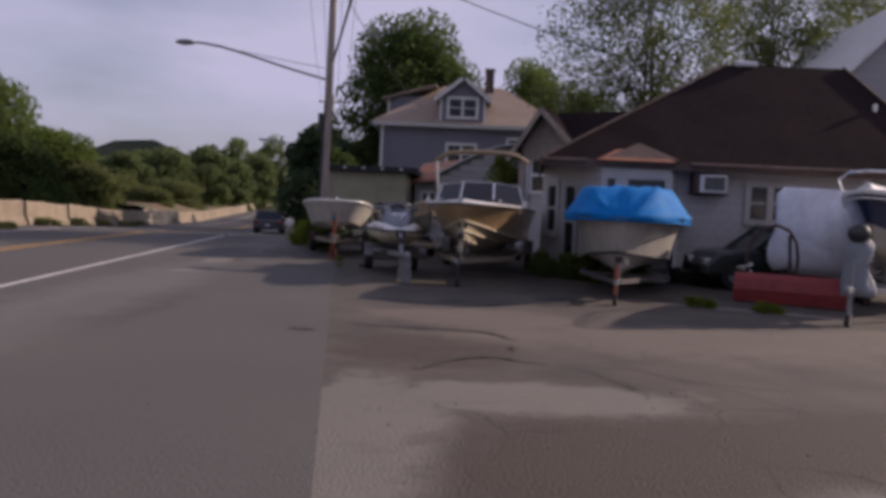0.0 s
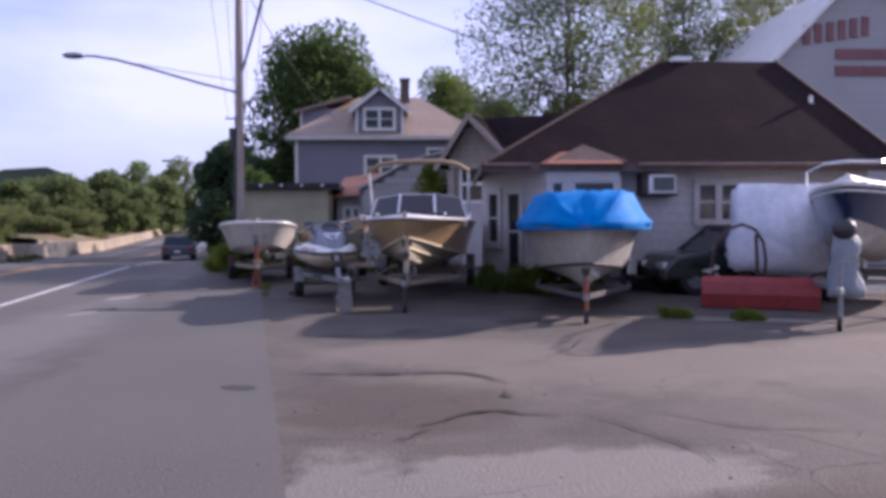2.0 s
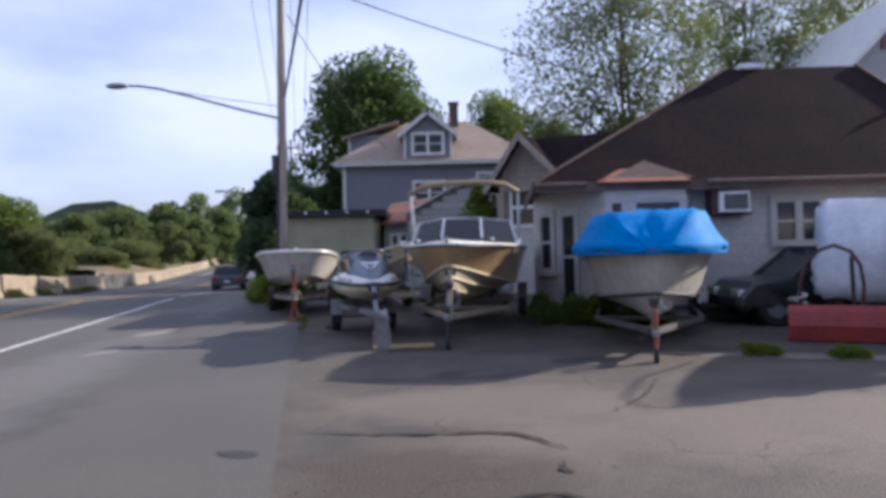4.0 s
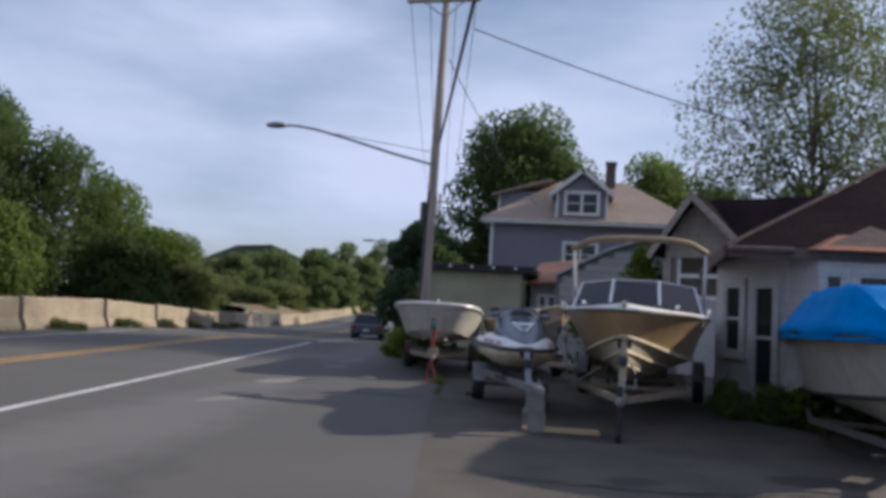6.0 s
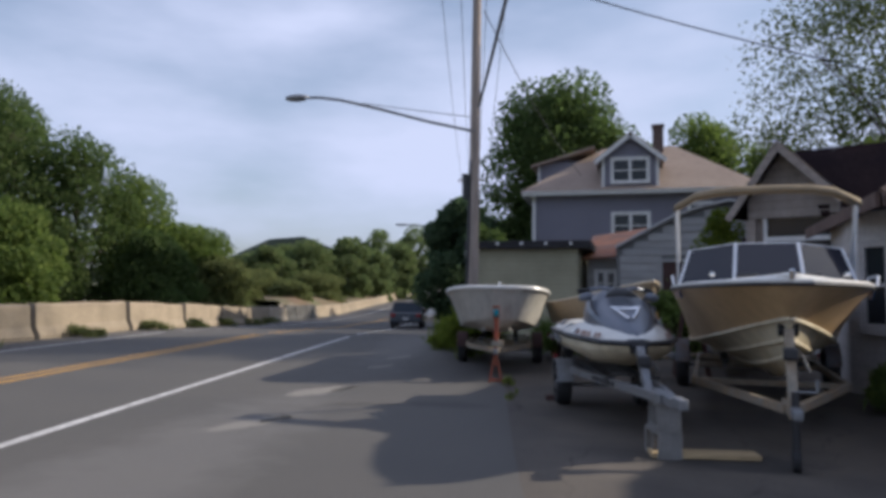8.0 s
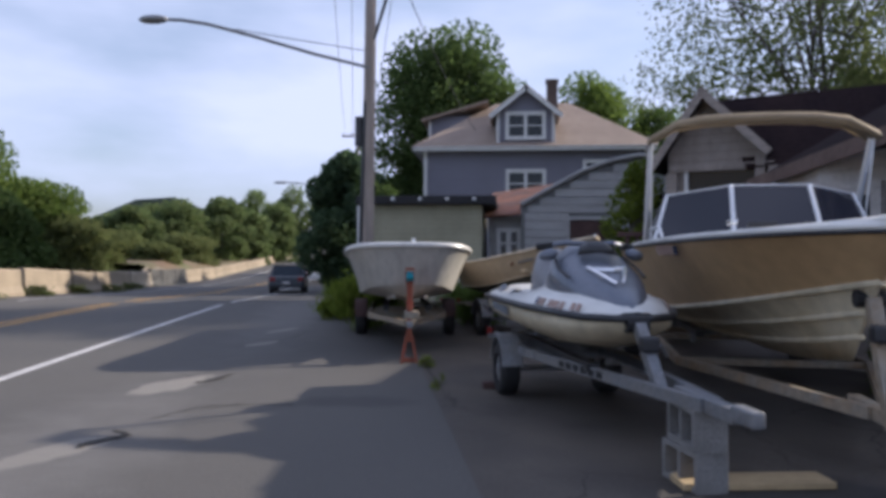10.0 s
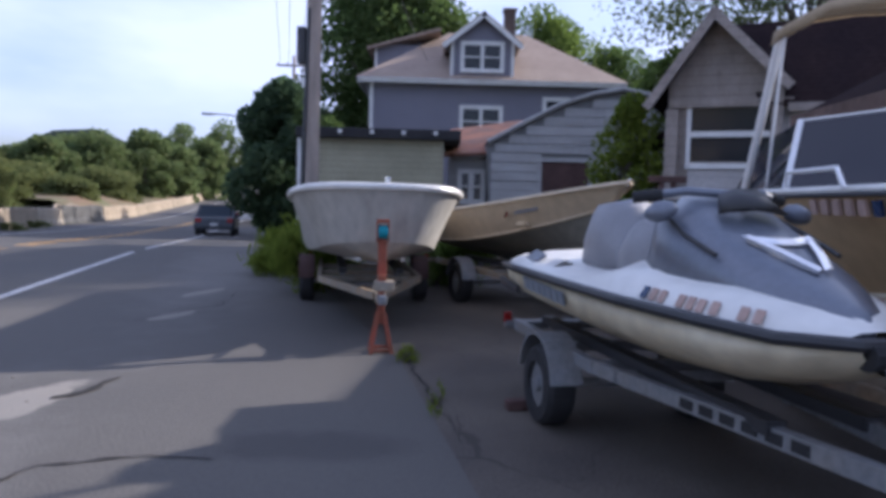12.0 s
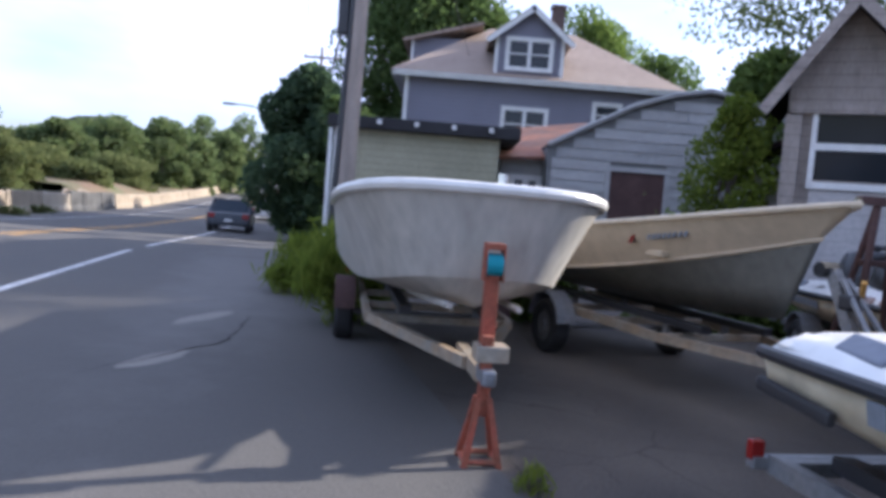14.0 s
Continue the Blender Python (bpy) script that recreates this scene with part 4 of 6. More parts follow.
# big pale building behind
hall = thing("sales_hall", pose(0.9, 26, 0), "large pale metal-sided hall with faded maroon lettering", "building")
part("wall", prism([(10.6, 0), (19.6, 0), (19.6, 6.2), (14.3, 9.65), (10.6, 5.95)], "y", 0, 10), SIGNWALL, hall)
part("roof", slab(((10.3, -0.2, 5.65), (14.3, -0.2, 9.75), (14.3, 10, 9.75), (10.3, 10, 5.65)), 0.12), TRIM, hall)
part("roof", slab(((14.3, -0.2, 9.75), (20.0, -0.2, 6.1), (20.0, 10, 6.1), (14.3, 10, 9.75)), 0.12), TRIM, hall)
for i in range(6):
    part("letter_bar", B(((12.6 + i * 0.4, -0.03, 7.62 + 0.06 * i), (0.24, 0.05, 0.62))), MAROON, hall)
for i in range(2):
    part("letter_bar", B(((14.6, -0.03, 7.0 - i * 0.55), (2.0, 0.05, 0.32))), MAROON, hall)

# ---- utility pole, lamp and wires ----
P = Vector((-5.33, 26.9, 0))
pole = thing("utility_pole", pose(*P), "weathered wooden utility pole with cross-arm and street lamp", "utility pole")
TOP = Vector((0.12, 0, 11.5))
part("post", R(((0, 0, -0.3), TOP, 0.17, 0.11), seg=14), POLE, pole)
part("cross_arm", B(((0.05, -0.12, 11.05), (2.35, 0.1, 0.12)), bevel=0.01), POLE, pole)
for dx in (-1.05, -0.4, 0.45, 1.1):
    part("insulator", R(((dx, -0.12, 11.1), (dx, -0.12, 11.28), 0.05, 0.03)), GALV, pole)
part("brace", R(((0.11, -0.1, 10.5), (-0.6, -0.12, 11.02), 0.02), ((0.11, -0.1, 10.5), (0.75, -0.12, 11.02), 0.02)), GALV, pole)
part("riser_pipe", R(((-0.16, -0.12, 0.0), (-0.02, -0.1, 5.0), 0.05)), BLACKP, pole, "dark cable riser on the pole")
part("cable_box", B(((-0.18, -0.05, 4.3), (0.16, 0.2, 0.7)), bevel=0.02), BLACKP, pole)
arm = [(0.1, -0.1, 5.8), (-1.2, -0.3, 6.1), (-2.6, -0.55, 6.48), (-3.6, -0.75, 6.72), (-4.2, -0.85, 6.8), (-4.55, -0.92, 6.8)]
part("lamp_arm", tube(arm, 0.04), GALV, pole, "long curved metal lamp arm")
part("stay_wire", tube([(0.1, -0.05, 6.2), (-1.6, -0.4, 6.42), (-3.0, -0.65, 6.62)], 0.012), GALV, pole)
lampm = bmesh.new()
bmesh.ops.create_uvsphere(lampm, u_segments=14, v_segments=8, radius=1, matrix=pose(-4.82, -0.97, 6.79) @ Matrix.Diagonal((0.36, 0.15, 0.1, 1)))
lamp_head = part("lamp_head", lampm, GALV, pole, "grey cobra-head street lamp", True)


def hang(a, b, sag, r, label, n=14, name="cable"):
    a, b = Vector(a), Vector(b)
    pts = [a.lerp(b, i / n) - Vector((0, 0, sag * 4 * (i / n) * (1 - i / n))) for i in range(n + 1)]
    ob = part(name, tube(pts, r, 6), WIRE)
    return tagged(ob, label, "cable", "overhead cables")


for dx, r in ((-1.05, 0.012), (-0.4, 0.012), (0.45, 0.012), (1.1, 0.012)):
    a = P + Vector((dx, -0.12, 11.28))
    hang(a, (a.x + 10.0, -12, 11.0), 0.9, r, "thin overhead power line")
    hang(a, (-13.3 + dx * 0.9, 64, 10.65), 0.6, r, "thin overhead power line")
hang(P + Vector((0.2, -0.15, 6.5)), (6.0, -14, 8.8), 0.8, 0.035, "thick black bundled telephone cable")
hang(P + Vector((0.1, 0.1, 6.0)), (-13.3, 64, 6.6), 0.5, 0.03, "thick black bundled telephone cable")
hang(P + Vector((1.05, 0, 10.15)), (9.5, 30.2, 6.6), 0.25, 0.02, "service cable to the workshop")
hang(P + Vector((0.3, 0, 9.2)), (-3.5, 44.2, 7.3), 0.4, 0.015, "service cable to the grey house")
P2 = Vector((-13.3, 64, land(64)))
pole2 = thing("utility_pole", pose(*P2), "distant wooden utility pole with a cross-arm", "utility pole")
part("post", R(((0, 0, -0.3), (0, 0, 11.9), 0.16, 0.1)), POLE, pole2)
part("cross_arm", B(((0, -0.1, 11.2), (2.4, 0.1, 0.14))), POLE, pole2)
for dx in (-1.05, -0.4, 0.45, 1.1):
    part("insulator", R(((dx, -0.1, 11.27), (dx, -0.1, 11.45), 0.05, 0.03)), GALV, pole2)
part("lamp_arm", tube([(0, -0.1, 6.6), (-2.2, -0.2, 7.2), (-4.4, -0.2, 7.65), (-5.5, -0.2, 7.72)], 0.05), GALV, pole2)
part("lamp_head", B(((-5.9, -0.2, 7.70), (0.85, 0.28, 0.16)), bevel=0.04), GALV, pole2)


# ---- boats: shared builders ----
def hull(L, n, gun, chi, zg, zc, zk, rake_c, rake_k, flare=0.0, power=1.4):
    """Topside, bottom and transom of a hull; bow at y = 0. gun, chi, zg, zc, zk: functions of the share of the length."""
    top, bot = bmesh.new(), bmesh.new()
    rows = []
    for i in range(n + 1):
        s = (i / n) ** power
        yg, yc, yk = s * L, rake_c + s * (L - rake_c), rake_k + s * (L - rake_k)
        rows.append(((gun(s), yg, zg(s)), (chi(s), yc, zc(s)), (0.0, yk, zk(s))))
    for sgn in (1, -1):
        prev_t, prev_b = None, None
        for g, c, k in rows:
            ring = []
            for j in range(7):
                f = j / 6
                x = c[0] + (g[0] - c[0]) * (f + flare * f * (f - 1))
                ring.append((sgn * x, c[1] + (g[1] - c[1]) * f, c[2] + (g[2] - c[2]) * f))
            low = [(sgn * k[0], k[1], k[2]), (sgn * (k[0] + c[0]) * 0.5, (k[1] + c[1]) * 0.5, (k[2] + c[2]) * 0.5 - 0.015), (sgn * c[0], c[1], c[2])]
            vt, vb = [top.verts.new(p) for p in ring], [bot.verts.new(p) for p in low]
            if prev_t:
                for a, b in ((prev_t, vt), (prev_b, vb)):
                    bmx = top if a is prev_t else bot
                    for j in range(len(a) - 1):
                        bmx.faces.new((a[j], a[j + 1], b[j + 1], b[j]))
            prev_t, prev_b = vt, vb
    g, c, k = rows[-1]
    tr = [(-g[0], g[1], g[2]), (-c[0], c[1], c[2]), (0, k[1], k[2]), (c[0], c[1], c[2]), (g[0], g[1], g[2])]
    top.faces.new([top.verts.new(p) for p in tr])
    for bmx in (top, bot):
        bmesh.ops.remove_doubles(bmx, verts=bmx.verts, dist=1e-4)
    return top, bot, rows


def deck(rows, drop, i0, i1, crown=0.06):
    bm = bmesh.new()
    prev = None
    for g, c, k in rows[i0:i1 + 1]:
        ring = [bm.verts.new((g[0] * u, g[1], g[2] - drop + crown * (1 - u * u))) for u in (-0.995, -0.6, 0, 0.6, 0.995)]
        if prev:
            for j in range(4):
                bm.faces.new((prev[j], prev[j + 1], ring[j + 1], ring[j]))
        prev = ring
    bmesh.ops.remove_doubles(bm, verts=bm.verts, dist=1e-4)
    return bm


def rail(rows, r, up=0.0, out=0.0, which=0):
    pts = [(-(w[which][0] + out), w[which][1], w[which][2] + up) for w in reversed(rows)] + [(w[which][0] + out, w[which][1], w[which][2] + up) for w in rows[1:]]
    return tube(pts, r, 8)


def wheel(parent, at, radius=0.28, width=0.18, rim_mat=None):
    """A tyre with tread shoulders and a dished rim with a hub."""
    w = new("wheel")
    w.parent, w.location = parent, at
    prof = [(radius * 0.58, -width / 2), (radius * 0.9, -width / 2), (radius, -width * 0.32), (radius, width * 0.32), (radius * 0.9, width / 2), (radius * 0.58, width / 2)]
    part("tyre", loft([[(x, r * math.cos(a), r * math.sin(a)) for r, x in prof] for a in [i / 24 * 2 * math.pi for i in range(25)]], close=True, caps=False), BLACK, w, smooth=False)
    part("rim", R(((-width * 0.36, 0, 0), (width * 0.36, 0, 0), radius * 0.57), ((-width * 0.5, 0, 0), (width * 0.5, 0, 0), radius * 0.2), seg=20), rim_mat or GALV, w)
    return w


def fender(parent, at, radius, width, material):
    rings = []
    for i in range(13):
        a = math.radians(8 + i * 164 / 12)
        rings.append([(x, -math.cos(a) * r, math.sin(a) * r) for r, x in ((radius, -width / 2), (radius, width / 2), (radius - .02, width / 2), (radius - .02, -width / 2))])
    ob = part("fender", loft(rings, close=True), material, parent)
    ob.location = at
    return ob


def trailer(m, length, axle_y, track, label, frame_mat, bunk_z, wheel_r=0.28, fend=None, rail_z=0.42, tongue_z=0.45, width=None, bar=0.075, bend=None):
    t = thing("boat_trailer", m, label, "trailer")
    w = (width or track - 0.35) / 2
    split = bend or axle_y * 0.36

    def side_rail(s):
        bm = beam(bmesh.new(), (s * .04, 0, tongue_z), (s * w, split + 0.5, rail_z), bar * .7, bar)
        return beam(bm, (s * w, split + 0.46, rail_z), (s * w, length, rail_z), bar * .7, bar)

    part("frame_rail", side_rail(1), frame_mat, t)
    part("frame_rail", side_rail(-1), frame_mat, t)
    part("tongue", B(((0, 0.05, tongue_z), (bar * 1.1, 0.7, bar * 1.1)), bevel=0.008), frame_mat, t)
    part("coupler", B(((0, -0.38, tongue_z + .02), (0.08, 0.22, 0.09)), bevel=0.02), GALV, t)
    for yb in (split + 0.5, axle_y - 0.7, axle_y + 0.1, length - 0.05):
        part("cross_member", B(((0, yb, rail_z), (2 * w, bar * .8, bar * .8)), bevel=0.006), frame_mat, t)
    part("lamp_bar", B(((0, length + .02, rail_z), (track, .05, .05)), bevel=0.006), frame_mat, t)
    part("axle", R(((-track / 2, axle_y, wheel_r), (track / 2, axle_y, wheel_r), 0.03)), GALV, t)
    for s in (-1, 1):
        wheel(t, (s * track / 2, axle_y, wheel_r), wheel_r)
        if fend:
            fender(t, (s * track / 2, axle_y, wheel_r + .02), wheel_r + 0.06, 0.2, fend)
        part("bunk", B(((s * w * 0.55, axle_y - 0.5, bunk_z), (0.09, 2.6, 0.06), (0, 0, 0))), BLACKP, t)
        for yb in (axle_y - 1.3, axle_y + 0.3):
            part("bunk_bracket", B(((s * w * 0.55, yb, (bunk_z + rail_z) / 2), (0.05, 0.05, bunk_z - rail_z))), GALV, t)
        part("tail_lamp", B(((s * (track / 2 - .02), length + .02, rail_z + .05), (0.06, 0.04, 0.08)), bevel=0.01), RED_LAMP, t)
    return t


def winch_post(t, y, z0, z1, material, lean=0.25):
    part("winch_post", beam(bmesh.new(), (0, y - .1, z0 - .02), (0, y + lean, z1), 0.075, 0.075), material, t)
    part("bow_stop", R(((-0.08, y + lean + .05, z1), (0.08, y + lean + .05, z1), 0.055)), BLACK, t)
    part("winch", B(((0, y + lean * .6 - .06, z0 + (z1 - z0) * .72), (0.12, 0.11, 0.11)), bevel=0.025), BLACKP, t)
    part("winch_handle", R(((0.08, y + lean * .6 - .06, z0 + (z1 - z0) * .72), (0.14, y + lean * .5, z0 + (z1 - z0) * .5), 0.012)), GALV, t)


def tongue_jack(t, at, h, material):
    x, y, z = at
    part("jack_tube", R(((x, y, z - h * 0.55), (x, y, z + h * 0.45), 0.032)), material, t)
    part("jack_crank", R(((x, y, z + h * .45), (x + .16, y, z + h * .45), 0.01), ((x + .16, y, z + h * .45), (x + .16, y, z + h * .45 + .1), 0.014)), GALV, t)
    part("jack_wheel", R(((x - .03, y, 0.09), (x + .03, y, 0.09), 0.09), seg=16), BLACK, t)


# ---- white blunt-bowed boat ----
WBM = pose(-3.24, 19.12, 0.0, 0, 0, 9)
wbt = trailer(pose(-3.22, 19.0, 0, 0, 0, 9) @ pose(0, 0.35, 0), 4.5, 2.95, 1.5, "rusty pale trailer under the white blunt-bowed boat", STEEL_W, 0.58, 0.27, DOOR_BR, 0.45, 0.46)
wb = thing("motorboat", WBM, "chalky white blunt-bowed fibreglass boat on a trailer", "boat")
blunt = lambda s, h: h * (1 - (1 - s) ** 11) ** .3
t_, b_, rows = hull(4.5, 26, lambda s: blunt(s, 0.88 + 0.06 * s), lambda s: blunt(s, 0.60 + 0.26 * s), lambda s: 1.49 - 0.17 * (1 - (1 - s) ** 3), lambda s: 0.97 - 0.22 * (1 - (1 - s) ** 4), lambda s: 0.78 - 0.10 * (1 - (1 - s) ** 6), 0.16, 0.30, 0.12, 2.4)
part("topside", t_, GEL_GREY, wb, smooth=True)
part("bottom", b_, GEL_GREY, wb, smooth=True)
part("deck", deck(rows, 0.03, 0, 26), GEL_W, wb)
part("gunwale", rail(rows, 0.035), GEL_W, wb, "rounded white gunwale")
part("bow_light", R(((0.05, 0.05, 1.5), (0.05, 0.05, 1.58), 0.03)), CHROME, wb, "small chrome bow light")
for s in (-1, 1):
    part("strake", tube([(s * 0.2, 0.02, 0.82), (s * 0.3, 1.2, 0.74), (s * 0.34, 3.0, 0.70)], 0.02, 6), GEL_GREY, wb)

# red jack stand under the tongue
js = thing("jack_stand", pose(-3.22, 18.95, 0, 0, 0, 10), "rusty orange-red jack stand propping the trailer tongue", "jack stand")
for a in range(4):
    an = math.pi / 4 + a * math.pi / 2
    part("leg", R(((math.cos(an) * .135, math.sin(an) * .135, 0.0), (math.cos(an) * .04, math.sin(an) * .04, 0.36), 0.022), seg=4), RUST_RED, js)
part("foot_ring", R(((-.09, -.09, .03), (.09, -.09, .03), .016), ((.09, -.09, .03), (.09, .09, .03), .016), ((.09, .09, .03), (-.09, .09, .03), .016), ((-.09, .09, .03), (-.09, -.09, .03), .016), seg=4), RUST_RED, js)
part("post", B(((0, 0, 0.48), (0.06, 0.06, 0.44)), bevel=0.008), RUST_RED, js, "peeling orange post")
part("winch_post", B(((0, -0.33, 0.84), (0.075, 0.075, 0.50)), bevel=0.01), RUST_RED, wbt)
part("winch_strap", R(((-.045, -0.35, 1.08), (.045, -0.35, 1.08), 0.062), seg=16), TEAL, wbt, "teal strap wound on the winch drum")
part("winch_cheek", B(((-.05, -.35, 1.08), (.01, .1, .18)), ((.05, -.35, 1.08), (.01, .1, .18)), ((0, -.35, 1.18), (.11, .09, .035)), bevel=0.004), RUST_RED, wbt)
part("coupler_block", B(((0.02, -0.36, 0.60), (0.18, 0.16, 0.09)), bevel=0.01), STEEL_W, wbt, "pale coupler plate")

# ---- beige skiff ----
SKM = pose(-0.78, 19.95, 0, 0, 0, 20)
skt = trailer(SKM @ pose(0, -0.3, 0), 4.6, 3.1, 1.45, "pale rusty trailer under the beige skiff", STEEL_W, 0.56, 0.27, GALV, 0.45, 0.45)
winch_post(skt, 0.2, 0.45, 1.15, GALV)
part("winch_brace", R(((0.1, -0.2, 0.45), (0.02, 0.35, 1.1), 0.022), ((-0.1, -0.2, 0.45), (-0.02, 0.35, 1.1), 0.022), seg=6), GALV, skt)
part("strap", tube([(0, 0.3, 0.95), (0.05, 0.25, 1.0), (0, 0.2, 1.1)], 0.02), LINE_Y, skt, "yellow winch strap")
sk = thing("skiff", SKM, "beige painted aluminium skiff with an olive bottom", "boat")
t_, b_, rows = hull(4.25, 18, lambda s: 0.80 * (1 - (1 - s) ** 2.6) ** .8, lambda s: 0.66 * (1 - (1 - s) ** 2.2), lambda s: 1.61 - 0.40 * (1 - (1 - s) ** 1.7), lambda s: 1.36 - 0.58 * (1 - (1 - s) ** 1.9), lambda s: 0.74 - 0.14 * (1 - (1 - s) ** 3), 0.28, 0.55, 0.05)
part("topside", t_, SKIFF_TAN, sk, smooth=True)
part("bottom", b_, SKIFF_DARK, sk, "dark olive bottom", True)
part("gunwale", rail(rows, 0.025), SKIFF_TAN, sk)
part("spray_rail", rail(rows, 0.018, which=1), SKIFF_TAN, sk)
part("thwart", B(((0, 1.6, 1.12), (0.92, 0.28, 0.05)), ((0, 2.8, 1.05), (1.2, 0.28, 0.05)), bevel=0.01), SKIFF_TAN, sk)
part("bow_deck", deck(rows, 0.01, 0, 6, 0.02), SKIFF_TAN, sk)
part("floor", deck([((w[1][0] * .95, w[1][1], w[1][2] + .05), w[1], w[2]) for w in rows], 0.0, 3, 18, 0.0), SKIFF_TAN, sk)
part("bow_eye", R(((0, 0.05, 1.57), (0, 0.02, 1.65), 0.02)), CHROME, sk)
side_y = [c[1] * .4 + g[1] * .6 for g, c, k in rows]
for i in range(9):
    y = 1.76 - (0.14 if i else 0) - 0.052 * i
    x, z = [float(np.interp(y, side_y, [c[a] * .4 + g[a] * .6 for g, c, k in rows])) for a in (0, 2)]
    part("number_bar", B(((-x - .012, y, z), (0.014, 0.034 if i else 0.06, 0.052 if i else 0.09), (0, 20, -12))), CANVAS_GL if i else RED_LAMP, sk, "" if i else "red registration sticker")

# ---- jet ski on its trailer ----
JM = pose(-0.85, 14.0, 0, 0, 0, 12)


def jet_ski(m, label, upper, hood, trim, seat_mat):
    j = thing("jet_ski", m, label, "jet ski")
    st = [(0.0, 0.10, .74, .70, .62), (0.15, 0.34, .74, .66, .56), (0.45, 0.48, .75, .62, .47), (1.0, 0.56, .74, .58, .42), (1.8, 0.58, .72, .56, .40), (2.6, 0.57, .70, .55, .40), (3.0, 0.52, .68, .56, .42)]
    low = [[(-w * .96, y, zb - .02), (-w, y, zb), (-w * .93, y, zc), (-w * .5, y, zk + .03), (0, y, zk), (w * .5, y, zk + .03), (w * .93, y, zc), (w, y, zb), (w * .96, y, zb - .02)] for y, w, zb, zc, zk in st]
    part("lower_hull", loft(low), GEL_CREAM, j, "yellowed cream lower hull", True)
    part("transom", prism([(-.5, .68), (.5, .68), (.46, .55), (.25, .43), (-.25, .43), (-.46, .55)], "y", 2.98, 3.0), GEL_CREAM, j)
    part("bumper", tube([(-w - .005, y, zb) for y, w, zb, zc, zk in reversed(st)] + [(w + .005, y, zb) for y, w, zb, zc, zk in st], 0.028, 8), BLACKP, j, "black rubber bumper line")
    # white deck: nose, saddle and side decks with raised tail
    dk = []
    for y, w, zb in ((0.02, .16, .745), (0.18, .33, .755), (0.5, .46, .76), (1.0, .54, .75), (1.3, .55, .742), (1.55, .555, .735), (1.9, .56, .725), (2.4, .55, .72), (2.7, .53, .71), (2.98, .50, .70)):
        rise = (0.04, .09, .15, .20, .18, .10, .05, .06, .12, .08)[len(dk)]
        dk.append([(-w, y, zb), (-w * .9, y, zb + rise * .45), (-w * .55, y, zb + rise * .88), (0, y, zb + rise), (w * .55, y, zb + rise * .88), (w * .9, y, zb + rise * .45), (w, y, zb)])
    part("deck", loft(dk), upper, j, "white upper deck", True)
    hd = []
    for y, w, zb, zt in ((0.08, .04, .78, .815), (0.16, .13, .78, .865), (0.32, .23, .79, .945), (0.5, .30, .81, 1.02), (0.7, .355, .83, 1.10), (0.9, .38, .86, 1.18), (1.05, .375, .89, 1.245), (1.18, .34, .91, 1.26), (1.28, .28, .92, 1.20), (1.37, .19, .93, 1.07)):
        hd.append([(-w, y, zb), (-w * .88, y, zb + (zt - zb) * .6), (-w * .48, y, zt - .02), (0, y, zt), (w * .48, y, zt - .02), (w * .88, y, zb + (zt - zb) * .6), (w, y, zb), (0, y, zb - .1)])
    part("hood", loft(hd, close=True), hood, j, "slate-grey plastic hood", True)
    part("hood_trim", loft([[(-.17, .66, 1.085), (-.05, .60, 1.078), (.05, .60, 1.078), (.17, .66, 1.085)], [(-.13, .60, 1.06), (-.04, .55, 1.055), (.04, .55, 1.055), (.13, .60, 1.06)]]), CHROME, j, "bright bar across the hood")
    for sg in (-1, 1):
        part("hood_trim", tube([(sg * .15, .63, 1.075), (sg * .09, .48, 1.025), (sg * .02, .33, .965)], .018, 6), CHROME, j, "bright blade of the hood badge")
        part("hood_groove", tube([(sg * .31, .62, 1.0), (sg * .33, .85, 1.07), (sg * .30, 1.08, 1.15)], .012, 6), BLACKP, j)
        part("stern_vent", B(((sg * .43, 2.58, .783), (.10, .24, .03), (2, sg * 38, sg * 6)), bevel=0.014), SKI_GREY, j, "dark oval vent on the stern deck")
        part("sponson", B(((sg * .565, 2.74, .565), (.035, .4, .055), (3, 0, 0)), bevel=0.015), BLACKP, j, "dark side sponson")
    part("visor", loft([[(-.18, .80, 1.17), (-.09, .75, 1.20), (.09, .75, 1.20), (.18, .80, 1.17), (.17, .84, 1.17), (0, .80, 1.19), (-.17, .84, 1.17)], [(-.12, .92, 1.26), (-.06, .89, 1.29), (.06, .89, 1.29), (.12, .92, 1.26), (.11, .95, 1.25), (0, .92, 1.27), (-.11, .95, 1.25)]], close=True), BLACKP, j, smooth=True)
    part("handlebar", tube([(-.36, 1.16, 1.24), (-.2, 1.06, 1.27), (0, 1.02, 1.26), (.2, 1.06, 1.27), (.36, 1.16, 1.24)], .022), hood, j)
    for s in (-1, 1):
        part("grip", R(((s * .30, 1.12, 1.25), (s * .42, 1.2, 1.23), .03)), BLACK, j)
        mb = bmesh.new()
        bmesh.ops.create_uvsphere(mb, u_segments=12, v_segments=8, radius=1, matrix=pose(s * .37, 1.0, 1.17, 0, s * 15, s * 10) @ Matrix.Diagonal((.085, .06, .05, 1)))
        part("mirror", mb, hood, j, smooth=True)
    se = []
    for y, w, zb, zt in ((1.46, .10, .86, 1.02), (1.52, .16, .84, 1.09), (1.64, .20, .80, 1.11), (1.80, .215, .80, 1.10), (1.94, .20, .80, 1.02), (2.02, .15, .80, .95), (2.06, .15, .80, .97), (2.12, .19, .80, 1.10), (2.2, .205, .80, 1.16), (2.36, .205, .80, 1.14), (2.5, .18, .80, 1.06), (2.58, .15, .80, .96), (2.62, .1, .80, .86)):
        y, zb, zt = y - .15, zb - .05, zt + (.05 if y > 2.05 else .02)
